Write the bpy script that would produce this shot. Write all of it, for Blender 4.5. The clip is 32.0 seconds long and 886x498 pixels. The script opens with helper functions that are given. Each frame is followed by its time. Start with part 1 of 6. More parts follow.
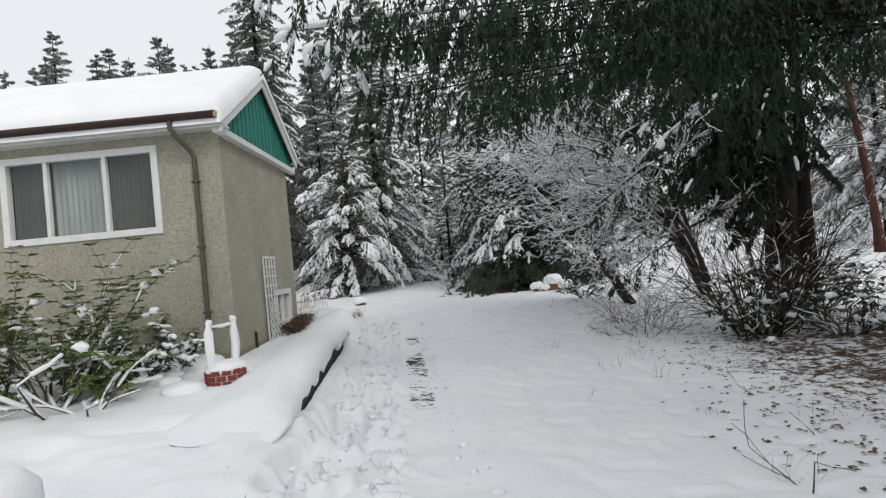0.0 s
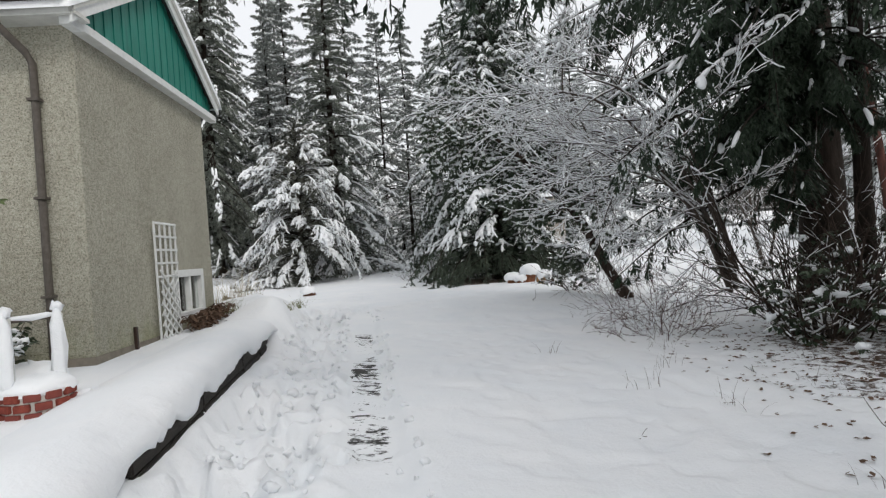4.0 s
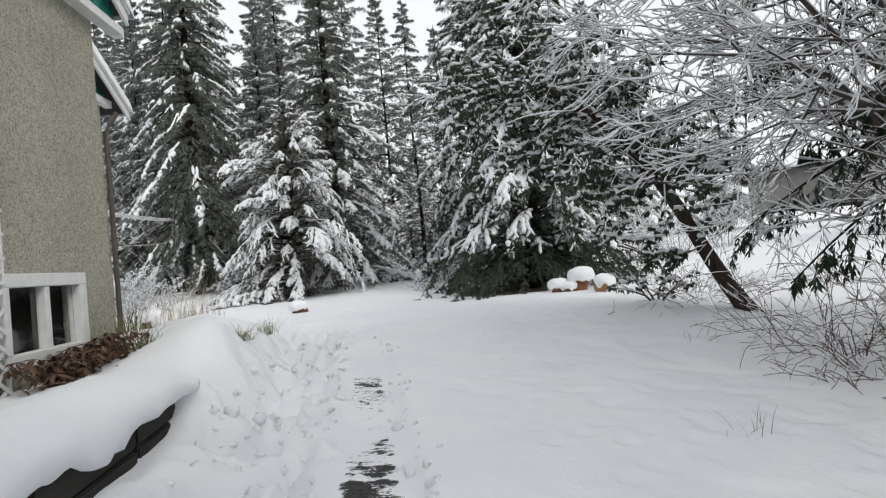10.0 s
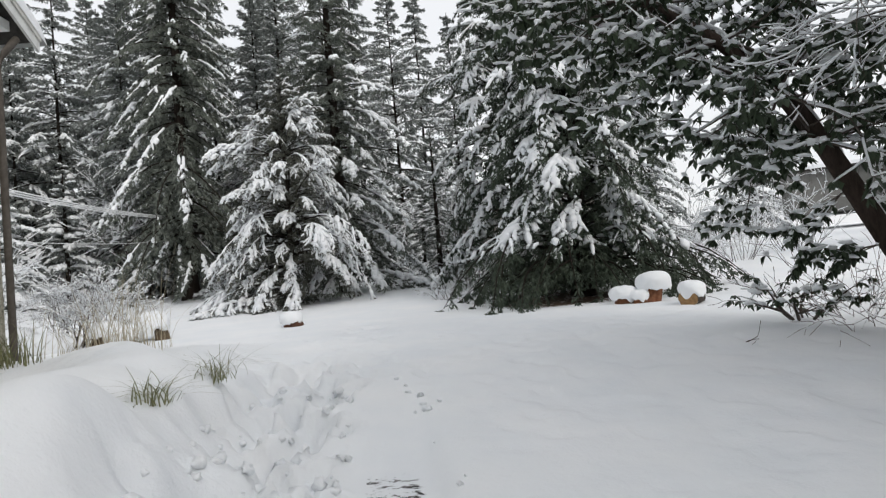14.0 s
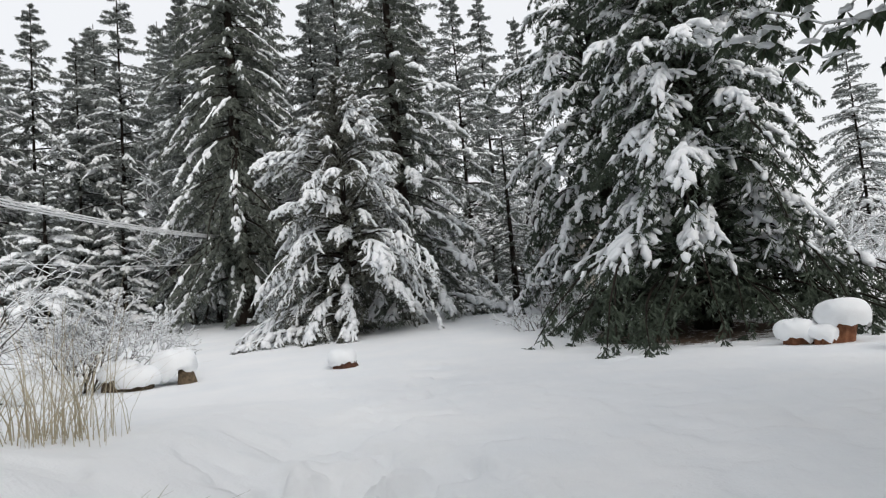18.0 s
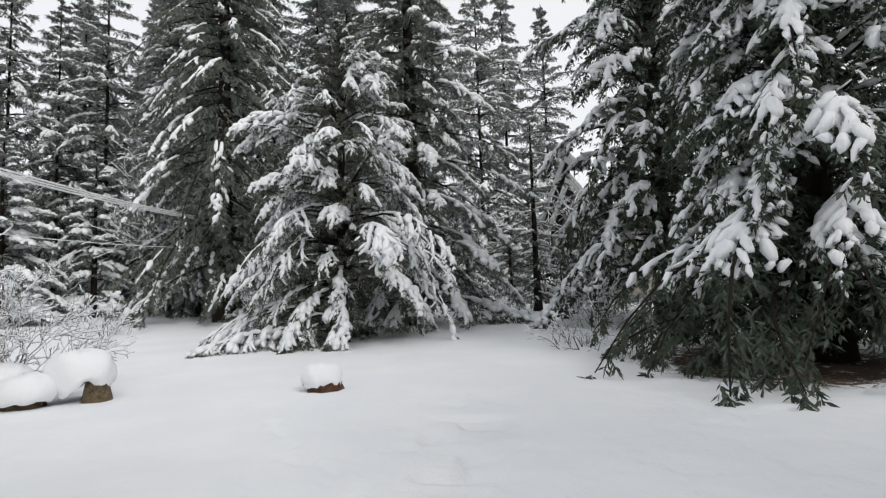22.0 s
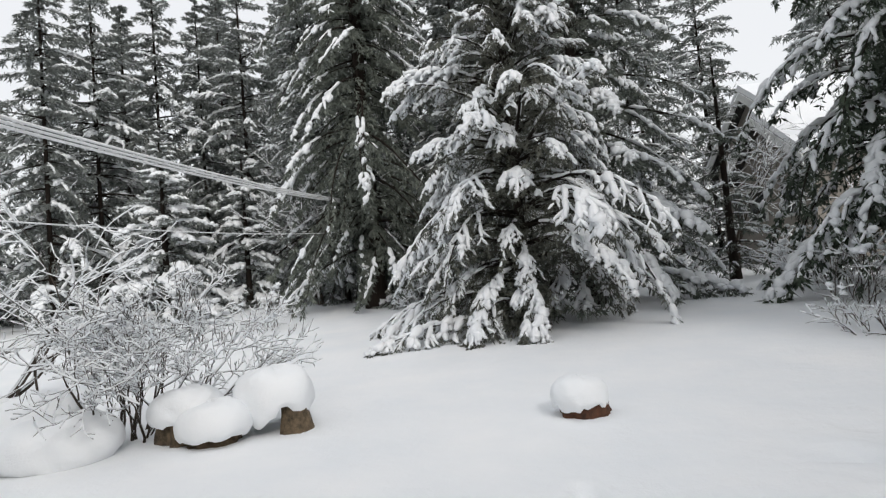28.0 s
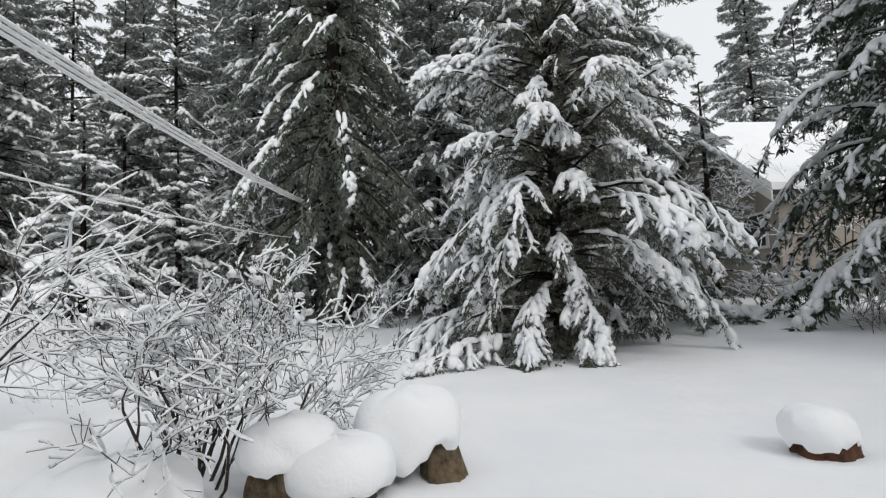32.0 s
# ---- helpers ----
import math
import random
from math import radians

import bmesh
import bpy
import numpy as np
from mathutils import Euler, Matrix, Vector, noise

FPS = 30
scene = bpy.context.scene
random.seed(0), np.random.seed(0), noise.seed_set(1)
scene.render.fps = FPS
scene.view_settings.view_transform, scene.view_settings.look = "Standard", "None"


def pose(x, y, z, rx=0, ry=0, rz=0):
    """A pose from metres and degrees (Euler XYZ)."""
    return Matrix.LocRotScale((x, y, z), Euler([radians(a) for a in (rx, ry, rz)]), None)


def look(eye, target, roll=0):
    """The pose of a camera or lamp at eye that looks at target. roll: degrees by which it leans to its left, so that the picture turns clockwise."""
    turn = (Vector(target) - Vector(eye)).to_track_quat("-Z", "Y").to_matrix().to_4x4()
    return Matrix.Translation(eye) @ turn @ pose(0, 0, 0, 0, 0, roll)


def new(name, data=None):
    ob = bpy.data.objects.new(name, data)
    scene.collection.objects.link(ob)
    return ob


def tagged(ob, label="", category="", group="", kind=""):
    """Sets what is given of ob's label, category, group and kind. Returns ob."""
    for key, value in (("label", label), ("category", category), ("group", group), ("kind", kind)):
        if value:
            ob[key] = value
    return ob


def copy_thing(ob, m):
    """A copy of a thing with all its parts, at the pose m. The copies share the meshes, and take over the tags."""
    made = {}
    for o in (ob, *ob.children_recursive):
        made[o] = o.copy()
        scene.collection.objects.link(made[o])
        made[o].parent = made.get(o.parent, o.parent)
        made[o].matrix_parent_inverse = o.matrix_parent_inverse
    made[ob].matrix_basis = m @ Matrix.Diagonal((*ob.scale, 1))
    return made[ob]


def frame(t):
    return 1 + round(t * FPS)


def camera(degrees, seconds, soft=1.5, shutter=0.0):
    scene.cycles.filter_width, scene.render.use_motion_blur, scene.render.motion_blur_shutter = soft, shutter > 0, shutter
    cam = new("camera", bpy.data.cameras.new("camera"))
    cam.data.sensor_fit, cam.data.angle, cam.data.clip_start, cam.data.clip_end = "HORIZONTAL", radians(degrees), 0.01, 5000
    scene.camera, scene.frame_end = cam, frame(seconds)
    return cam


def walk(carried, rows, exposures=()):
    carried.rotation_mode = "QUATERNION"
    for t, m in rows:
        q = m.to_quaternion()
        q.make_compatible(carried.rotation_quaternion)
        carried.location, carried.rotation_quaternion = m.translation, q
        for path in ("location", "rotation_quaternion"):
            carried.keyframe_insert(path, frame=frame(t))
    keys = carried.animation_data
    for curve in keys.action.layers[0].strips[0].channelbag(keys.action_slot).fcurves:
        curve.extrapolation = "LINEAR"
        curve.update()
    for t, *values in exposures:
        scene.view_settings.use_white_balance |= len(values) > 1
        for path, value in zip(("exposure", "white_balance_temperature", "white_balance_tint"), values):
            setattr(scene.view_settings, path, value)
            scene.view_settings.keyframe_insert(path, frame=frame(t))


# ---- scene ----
cam = camera(76.2, 32.0, soft=1.25)
PATH = [
    (0, (0.63, -8.379, 1.711), (0.625, -6.379, 1.749), -5.5),
    (0.5, (0.526, -8.272, 1.787), (0.595, -6.275, 1.868), -4.4),
    (1, (0.505, -8.132, 1.782), (0.73, -6.145, 1.784), -3.5),
    (1.5, (0.551, -7.794, 1.732), (0.636, -5.797, 1.803), -4.3),
    (2, (0.647, -7.211, 1.574), (0.677, -5.212, 1.604), -7.0),
    (2.5, (0.58, -6.817, 1.561), (0.79, -4.829, 1.53), -7.4),
    (3, (0.628, -6.345, 1.522), (0.755, -4.349, 1.545), -7.8),
    (3.5, (0.59, -5.891, 1.46), (0.764, -3.899, 1.467), -4.3),
    (5.5, (0.571, -4.336, 1.242), (0.54, -2.336, 1.258), -7.3),
    (6, (0.537, -3.994, 1.232), (0.784, -2.009, 1.262), -7.4),
    (6.5, (0.498, -3.627, 1.206), (0.746, -1.643, 1.19), -7.9),
    (7, (0.441, -3.356, 1.205), (0.845, -1.398, 1.143), -8.5),
    (7.5, (0.418, -2.951, 1.175), (0.713, -0.973, 1.174), -6.9),
    (8, (0.343, -2.619, 1.158), (0.639, -0.642, 1.09), -7.8),
    (8.5, (0.333, -2.26, 1.17), (0.485, -0.266, 1.198), -7.1),
    (9, (0.305, -1.925, 1.21), (0.496, 0.059, 1.382), -5.6),
    (9.5, (0.292, -1.59, 1.169), (0.564, 0.39, 1.256), -7.6),
    (10, (0.261, -1.211, 1.167), (0.375, 0.786, 1.219), -5.3),
    (10.5, (0.171, -0.874, 1.125), (0.306, 1.122, 1.13), -4.5),
    (11, (0.15, -0.473, 1.111), (0.109, 1.526, 1.165), -4.4),
    (11.5, (0.1, -0.09, 1.124), (0.171, 1.909, 1.112), -6.0),
    (12, (0.058, 0.342, 1.13), (0.078, 2.34, 1.218), -3.1),
    (12.5, (0.006, 0.776, 1.131), (0.042, 2.773, 1.232), -5.0),
    (13, (-0.002, 1.242, 1.134), (0.054, 3.239, 1.229), -5.4),
    (13.5, (-0.072, 1.672, 1.158), (0.037, 3.663, 1.313), -4.2),
    (14, (-0.144, 2.139, 1.147), (-0.045, 4.135, 1.221), -4.9),
    (14.5, (-0.184, 2.481, 1.225), (-0.199, 4.479, 1.313), -4.3),
    (16.5, (-0.278, 3.885, 1.333), (-0.283, 5.882, 1.432), -3.9),
    (17, (-0.337, 4.266, 1.276), (-0.318, 6.26, 1.435), -5.3),
    (17.5, (-0.357, 4.666, 1.307), (-0.443, 6.657, 1.48), -4.1),
    (18, (-0.478, 5.036, 1.309), (-0.596, 7.026, 1.471), -5.1),
    (18.5, (-0.52, 5.469, 1.277), (-0.597, 7.464, 1.388), -4.9),
    (19, (-0.58, 5.892, 1.274), (-0.681, 7.884, 1.422), -2.9),
    (19.5, (-0.679, 6.266, 1.248), (-0.73, 8.258, 1.411), -2.9),
    (20, (-0.722, 6.661, 1.234), (-0.918, 8.637, 1.475), -1.9),
    (20.5, (-0.791, 7.037, 1.246), (-0.858, 9.028, 1.426), -2.9),
    (21, (-0.84, 7.456, 1.258), (-0.944, 9.448, 1.394), -1.3),
    (21.5, (-0.947, 7.784, 1.287), (-1.045, 9.775, 1.453), -2.0),
    (22, (-1.048, 8.158, 1.236), (-1.173, 10.145, 1.42), -2.0),
    (22.5, (-1.147, 8.545, 1.251), (-1.341, 10.531, 1.387), -3.7),
    (23, (-1.306, 8.842, 1.303), (-1.472, 10.831, 1.42), -4.7),
    (23.5, (-1.408, 9.036, 1.399), (-1.81, 10.989, 1.56), -1.2),
    (24, (-1.458, 9.011, 1.432), (-1.89, 10.958, 1.585), -0.1),
    (24.5, (-1.503, 8.983, 1.449), (-1.927, 10.927, 1.653), -0.0),
    (25, (-1.534, 9.001, 1.443), (-2.019, 10.927, 1.679), -0.8),
    (25.5, (-1.605, 9.176, 1.417), (-2.218, 11.07, 1.606), -2.1),
    (27.5, (-2.546, 9.877, 1.512), (-3.073, 11.805, 1.586), -4.3),
    (28, (-2.83, 10.0, 1.496), (-3.361, 11.925, 1.608), -5.1),
    (28.5, (-3.12, 10.208, 1.476), (-3.604, 12.146, 1.578), -7.9),
    (29, (-3.468, 10.367, 1.483), (-3.905, 12.311, 1.662), -7.8),
    (29.5, (-3.81, 10.459, 1.435), (-4.08, 12.434, 1.597), -4.8),
    (30, (-4.175, 10.617, 1.435), (-4.55, 12.568, 1.662), -3.7),
    (30.5, (-4.52, 10.701, 1.421), (-4.834, 12.666, 1.623), -3.9),
    (31, (-4.862, 10.852, 1.433), (-5.239, 12.802, 1.668), -6.9),
    (31.5, (-5.165, 10.906, 1.418), (-5.437, 12.873, 1.657), -4.4),
    (32, (-5.482, 10.921, 1.42), (-5.669, 12.904, 1.595), -2.6),
]
walk(cam, [(t, look(eye, target, roll)) for t, eye, target, roll in PATH], [(0, 0.0), (3, 0.12), (7, 0.15), (9, 0.28), (11, 0.15), (13, 0.12), (20, 0.10), (25, 0.10), (32, 0.04)])

# ---- light ----
world = bpy.data.worlds.new("overcast_sky")
scene.world = world
world.use_nodes = True
wn, wl = world.node_tree.nodes, world.node_tree.links
wn.clear()
sky = wn.new("ShaderNodeTexSky")
sky.sky_type = "NISHITA"
sky.sun_disc = False
sky.sun_elevation, sky.sun_rotation = radians(32), radians(140)
sky.dust_density, sky.air_density = 4.0, 1.2
sky_scale = wn.new("ShaderNodeVectorMath")
sky_scale.operation = "SCALE"
sky_scale.inputs[3].default_value = 0.10
cloud = wn.new("ShaderNodeMix")
cloud.data_type = "RGBA"
cloud.inputs[0].default_value = 0.86
cloud.inputs[7].default_value = (0.93, 0.94, 0.96, 1)
sky_back = wn.new("ShaderNodeBackground")
sky_out = wn.new("ShaderNodeOutputWorld")
wl.new(sky.outputs[0], sky_scale.inputs[0])
wl.new(sky_scale.outputs[0], cloud.inputs[6])
wl.new(cloud.outputs[2], sky_back.inputs[0])
wl.new(sky_back.outputs[0], sky_out.inputs[0])
sky_back.inputs[1].default_value = 1.0
sun_data = bpy.data.lights.new("sun", "SUN")
sun_data.energy, sun_data.angle, sun_data.color = 1.15, radians(16), (1.0, 0.96, 0.92)
sun = new("sun", sun_data)
sun.matrix_world = look((0, 0, 30), (-14, 18, 12))

# ---- materials ----


class Mat:
    """A node material with a few short ways to wire it."""

    def __init__(self, name, rough=0.8, metal=0.0, spec=0.3):
        self.m = bpy.data.materials.new(name)
        self.m.use_nodes = True
        self.n, self.l = self.m.node_tree.nodes, self.m.node_tree.links
        self.b = self.n["Principled BSDF"]
        self.b.inputs["Roughness"].default_value = rough
        self.b.inputs["Metallic"].default_value = metal
        self.b.inputs["Specular IOR Level"].default_value = spec
        self.co = self.n.new("ShaderNodeTexCoord").outputs["Object"]

    def noise(self, scale, detail=4, rough=0.6, stretch=None):
        t = self.n.new("ShaderNodeTexNoise")
        t.inputs["Scale"].default_value, t.inputs["Detail"].default_value, t.inputs["Roughness"].default_value = scale, detail, rough
        src = self.co
        if stretch:
            mp = self.n.new("ShaderNodeMapping")
            mp.inputs["Scale"].default_value = stretch
            self.l.new(src, mp.inputs[0])
            src = mp.outputs[0]
        self.l.new(src, t.inputs["Vector"])
        return t.outputs["Fac"]

    def voronoi(self, scale):
        t = self.n.new("ShaderNodeTexVoronoi")
        t.inputs["Scale"].default_value = scale
        self.l.new(self.co, t.inputs["Vector"])
        return t.outputs["Distance"]

    def ramp(self, fac, stops):
        r = self.n.new("ShaderNodeValToRGB")
        e = r.color_ramp.elements
        while len(e) < len(stops):
            e.new(0.5)
        for el, (p, c) in zip(e, stops):
            el.position, el.color = p, (*c, 1) if len(c) == 3 else c
        self.l.new(fac, r.inputs[0])
        return r.outputs[0]

    def mix(self, fac, a, b, mode="MIX"):
        x = self.n.new("ShaderNodeMix")
        x.data_type, x.blend_type = "RGBA", mode
        for slot, v in ((0, fac), (6, a), (7, b)):
            if isinstance(v, (int, float)):
                x.inputs[slot].default_value = v
            elif isinstance(v, tuple):
                x.inputs[slot].default_value = (*v, 1)
            else:
                self.l.new(v, x.inputs[slot])
        return x.outputs[2]

    def math(self, op, a, b=0.0):
        x = self.n.new("ShaderNodeMath")
        x.operation = op
        for slot, v in ((0, a), (1, b)):
            if isinstance(v, (int, float)):
                x.inputs[slot].default_value = v
            else:
                self.l.new(v, x.inputs[slot])
        return x.outputs[0]

    def attr(self, name):
        a = self.n.new("ShaderNodeAttribute")
        a.attribute_name = name
        return a.outputs["Fac"]

    def island(self):
        return self.n.new("ShaderNodeNewGeometry").outputs["Random Per Island"]

    def obj(self):
        return self.n.new("ShaderNodeObjectInfo").outputs["Random"]

    def bump(self, height, strength=0.4, dist=0.02):
        b = self.n.new("ShaderNodeBump")
        b.inputs["Strength"].default_value, b.inputs["Distance"].default_value = strength, dist
        self.l.new(height, b.inputs["Height"])
        self.l.new(b.outputs[0], self.b.inputs["Normal"])

    def color(self, c):
        if isinstance(c, tuple):
            self.b.inputs["Base Color"].default_value = (*c, 1)
        else:
            self.l.new(c, self.b.inputs["Base Color"])
        return self


def grainy(name, lo, hi, scale=8, rough=0.8, bump=0.3, dist=0.01, stretch=None, spec=0.3, metal=0.0):
    m = Mat(name, rough, metal, spec)
    n1, n2 = m.noise(scale, 6, 0.65, stretch), m.noise(scale * 0.13, 3)
    m.color(m.mix(m.math("MULTIPLY", n2, 0.5), m.ramp(n1, [(0.3, lo), (0.7, hi)]), lo))
    m.bump(n1, bump, dist)
    return m.m


def leafy(name, lo, hi, rough=0.55):
    m = Mat(name, rough, spec=0.3)
    m.color(m.mix(m.island(), m.ramp(m.noise(1.3, 3), [(0.3, lo), (0.7, hi)]), hi))
    return m.m


def snow_mat(name, scale=1.0, strength=0.35):
    m = Mat(name, 0.65, spec=0.25)
    m.color(m.ramp(m.noise(1.2, 4), [(0.25, (0.80, 0.83, 0.86)), (0.75, (0.88, 0.89, 0.90))]))
    h = m.math("ADD", m.noise(9 * scale, 5, 0.6), m.math("MULTIPLY", m.noise(60 * scale, 3), 0.25))
    m.bump(h, strength, 0.03)
    return m.m


SNOW = snow_mat("snow")
SNOW_CLUMP = snow_mat("clumped_snow", 1.6, 0.5)


def ground_mat():
    m = Mat("snowy_ground", 0.7, spec=0.2)
    snow = m.ramp(m.noise(0.9, 4), [(0.25, (0.80, 0.83, 0.86)), (0.75, (0.88, 0.89, 0.90))])
    litter = m.ramp(m.noise(38, 5, 0.7), [(0.3, (0.03, 0.022, 0.016)), (0.55, (0.10, 0.065, 0.045)), (0.8, (0.2, 0.15, 0.11))])
    wet = m.ramp(m.noise(30, 4), [(0.3, (0.02, 0.02, 0.02)), (0.7, (0.07, 0.07, 0.065))])
    # leaf litter showing through thin snow below the trees
    thin = m.math("ADD", m.math("MULTIPLY", m.noise(7, 8, 0.72), 0.8), m.math("MULTIPLY", m.noise(1.1, 3), 0.35))
    fac1 = m.ramp(m.math("ADD", thin, m.math("MULTIPLY", m.attr("litter"), 0.30)), [(0.83, (0, 0, 0)), (0.90, (1, 1, 1))])
    # tarmac worn bare in a wheel track
    tread = m.math("ADD", m.noise(4.2, 8, 0.78, (0.9, 1.7, 1)), m.math("MULTIPLY", m.noise(0.8, 2), 0.15))
    fac2 = m.ramp(m.math("ADD", tread, m.math("MULTIPLY", m.attr("bare"), 0.395)), [(0.985, (0, 0, 0)), (1.03, (1, 1, 1))])
    c = m.mix(fac2, m.mix(fac1, snow, litter), wet)
    m.color(c)
    h = m.math("ADD", m.noise(6, 5, 0.6), m.math("MULTIPLY", m.noise(45, 3), 0.25))
    h = m.math("SUBTRACT", h, m.math("MULTIPLY", m.math("ADD", fac1, fac2), 0.4))
    m.bump(h, 0.45, 0.035)
    return m.m


def stucco_mat():
    m = Mat("pebble_dash_stucco", 0.92, spec=0.15)
    base = m.ramp(m.noise(1.6, 4), [(0.3, (0.395, 0.382, 0.315)), (0.7, (0.475, 0.462, 0.388))])
    speck = m.ramp(m.noise(48, 4, 0.85), [(0.38, (0.28, 0.27, 0.23)), (0.50, (1, 1, 1))])
    blotch = m.ramp(m.noise(15, 5, 0.75), [(0.36, (0.72, 0.71, 0.68)), (0.56, (1, 1, 1))])
    c = m.mix(1.0, m.mix(1.0, base, speck, "MULTIPLY"), blotch, "MULTIPLY")
    # green algae where the wall stays wet
    zed = m.n.new("ShaderNodeSeparateXYZ")
    m.l.new(m.co, zed.inputs[0])
    low = m.math("SUBTRACT", 1.25, zed.outputs[2])
    moss = m.ramp(m.math("ADD", m.math("MULTIPLY", low, 0.35), m.math("MULTIPLY", m.noise(2.5, 6), 0.6)), [(0.42, (0, 0, 0)), (0.75, (1, 1, 1))])
    c = m.mix(m.math("MULTIPLY", moss, 0.55), c, (0.22, 0.24, 0.10))
    m.color(c)
    m.bump(m.math("ADD", m.voronoi(75), m.math("MULTIPLY", m.noise(130, 2), 0.4)), 0.55, 0.012)
    return m.m


def brick_mat():
    m = Mat("red_brick", 0.9, spec=0.15)
    m.color(m.mix(m.obj(), m.ramp(m.noise(25, 5), [(0.3, (0.16, 0.035, 0.025)), (0.7, (0.27, 0.07, 0.05))]), (0.2, 0.06, 0.05)))
    m.bump(m.noise(60, 4), 0.4, 0.006)
    return m.m


def bark_mat(name, lo, hi, scale=9):
    m = Mat(name, 0.95, spec=0.1)
    n1 = m.noise(scale, 7, 0.7, (1, 1, 0.22))
    m.color(m.mix(m.noise(0.8, 3), m.ramp(n1, [(0.35, lo), (0.65, hi)]), lo))
    m.bump(n1, 0.9, 0.05)
    return m.m


def glass_mat():
    m = Mat("window_glass", 0.03, spec=0.6)
    m.color((0.9, 0.95, 0.93))
    m.b.inputs["Transmission Weight"].default_value = 1.0
    m.b.inputs["IOR"].default_value = 1.45
    return m.m


STUCCO, BRICK, GLASS = stucco_mat(), brick_mat(), glass_mat()
MORTAR = grainy("mortar", (0.5, 0.48, 0.44), (0.62, 0.6, 0.56), 40, 0.95)
WHITE = grainy("white_paint", (0.62, 0.63, 0.62), (0.78, 0.79, 0.78), 14, 0.5, 0.12, 0.004)
SOFFIT = grainy("weathered_white_soffit", (0.5, 0.5, 0.47), (0.7, 0.7, 0.67), 6, 0.7, 0.2, 0.005)
TEAL = grainy("teal_painted_boards", (0.012, 0.15, 0.115), (0.03, 0.24, 0.19), 9, 0.55, 0.2, 0.005, (1, 1, 0.15))
GUTTER = grainy("dark_brown_gutter", (0.03, 0.018, 0.014), (0.07, 0.045, 0.035), 12, 0.55)
PIPE = grainy("grey_brown_downpipe", (0.07, 0.06, 0.05), (0.13, 0.115, 0.1), 16, 0.6)
CONCRETE = grainy("foundation_concrete", (0.16, 0.14, 0.115), (0.3, 0.27, 0.22), 7, 0.95, 0.4, 0.01)
TIMBER = grainy("black_wet_timber", (0.012, 0.011, 0.01), (0.05, 0.043, 0.036), 14, 0.85, 0.6, 0.02, (1, 0.2, 1))
CURTAIN = grainy("pale_curtain", (0.2, 0.22, 0.22), (0.4, 0.42, 0.42), 5, 0.95, 0.2, 0.01, (1, 1, 0.1))
DARKCURTAIN = grainy("dark_curtain", (0.03, 0.03, 0.032), (0.09, 0.085, 0.085), 5, 0.95, 0.2, 0.01, (1, 1, 0.1))
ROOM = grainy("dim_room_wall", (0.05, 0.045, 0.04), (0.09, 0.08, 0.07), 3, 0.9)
SHINGLE = grainy("dark_shingle", (0.03, 0.028, 0.026), (0.08, 0.075, 0.07), 14, 0.95)
BARK_DARK = bark_mat("dark_fir_bark", (0.014, 0.011, 0.009), (0.05, 0.039, 0.032), 7)
BARK_RED = bark_mat("reddish_bark", (0.05, 0.022, 0.018), (0.16, 0.075, 0.06), 9)
BARK_BROWN = bark_mat("dark_brown_bark", (0.03, 0.023, 0.019), (0.10, 0.072, 0.058), 12)
BARK_GREY = bark_mat("grey_brown_bark", (0.05, 0.042, 0.035), (0.15, 0.12, 0.10), 16)
TWIG = grainy("brown_twig", (0.045, 0.035, 0.03), (0.15, 0.125, 0.105), 30, 0.9)
TWIG_RED = grainy("reddish_twig", (0.05, 0.025, 0.02), (0.15, 0.09, 0.07), 30, 0.9)
NEEDLE = leafy("fir_needles", (0.05, 0.062, 0.053), (0.155, 0.172, 0.145))
NEEDLE_COOL = leafy("blue_green_needles", (0.036, 0.039, 0.031), (0.125, 0.129, 0.105))
# frost plus the grey of distant haze, both put into the needle colour
NEEDLE_HAZE = leafy("frosted_hazy_needles", (0.08, 0.092, 0.087), (0.24, 0.26, 0.245))
# these two greens are darkened to carry the shade among the boughs
NEEDLE_SHADE = leafy("shaded_green_needles", (0.007, 0.015, 0.009), (0.024, 0.042, 0.022))
NEEDLE_DARK = leafy("shaded_cedar_sprays", (0.018, 0.028, 0.02), (0.065, 0.085, 0.058))
LEAF = leafy("evergreen_shrub_leaf", (0.05, 0.08, 0.022), (0.15, 0.2, 0.06), 0.4)
LEAF_DULL = leafy("dull_green_leaf", (0.012, 0.022, 0.012), (0.045, 0.065, 0.035), 0.45)
STRAW = leafy("dry_straw", (0.26, 0.225, 0.15), (0.47, 0.42, 0.31), 0.8)
GRASS = leafy("winter_grass", (0.06, 0.08, 0.03), (0.2, 0.2, 0.1), 0.8)
DEADLEAF = leafy("dead_brown_leaf", (0.035, 0.022, 0.015), (0.14, 0.085, 0.055), 0.8)
CUTWOOD = grainy("cut_log_wood", (0.22, 0.12, 0.05), (0.46, 0.30, 0.15), 22, 0.85, 0.4, 0.01)
CUTRED = grainy("weathered_orange_wood", (0.16, 0.06, 0.03), (0.36, 0.17, 0.09), 18, 0.9, 0.5, 0.02)
WIRE = grainy("frosted_cable", (0.78, 0.79, 0.8), (0.88, 0.89, 0.9), 30, 0.7)
BINGREEN = grainy("dark_green_plastic", (0.006, 0.05, 0.04), (0.012, 0.08, 0.062), 20, 0.5)
TAN = grainy("tan_siding", (0.30, 0.275, 0.24), (0.38, 0.35, 0.31), 3, 0.85, 0.2, 0.01, (1, 1, 9))
GREYSIDE = grainy("grey_siding", (0.16, 0.16, 0.15), (0.24, 0.235, 0.22), 3, 0.85)
DARKWIN = grainy("dark_window_pane", (0.02, 0.022, 0.025), (0.05, 0.055, 0.06), 2, 0.12, 0.0, 0.001, None, 0.6)

# ---- mesh tools ----


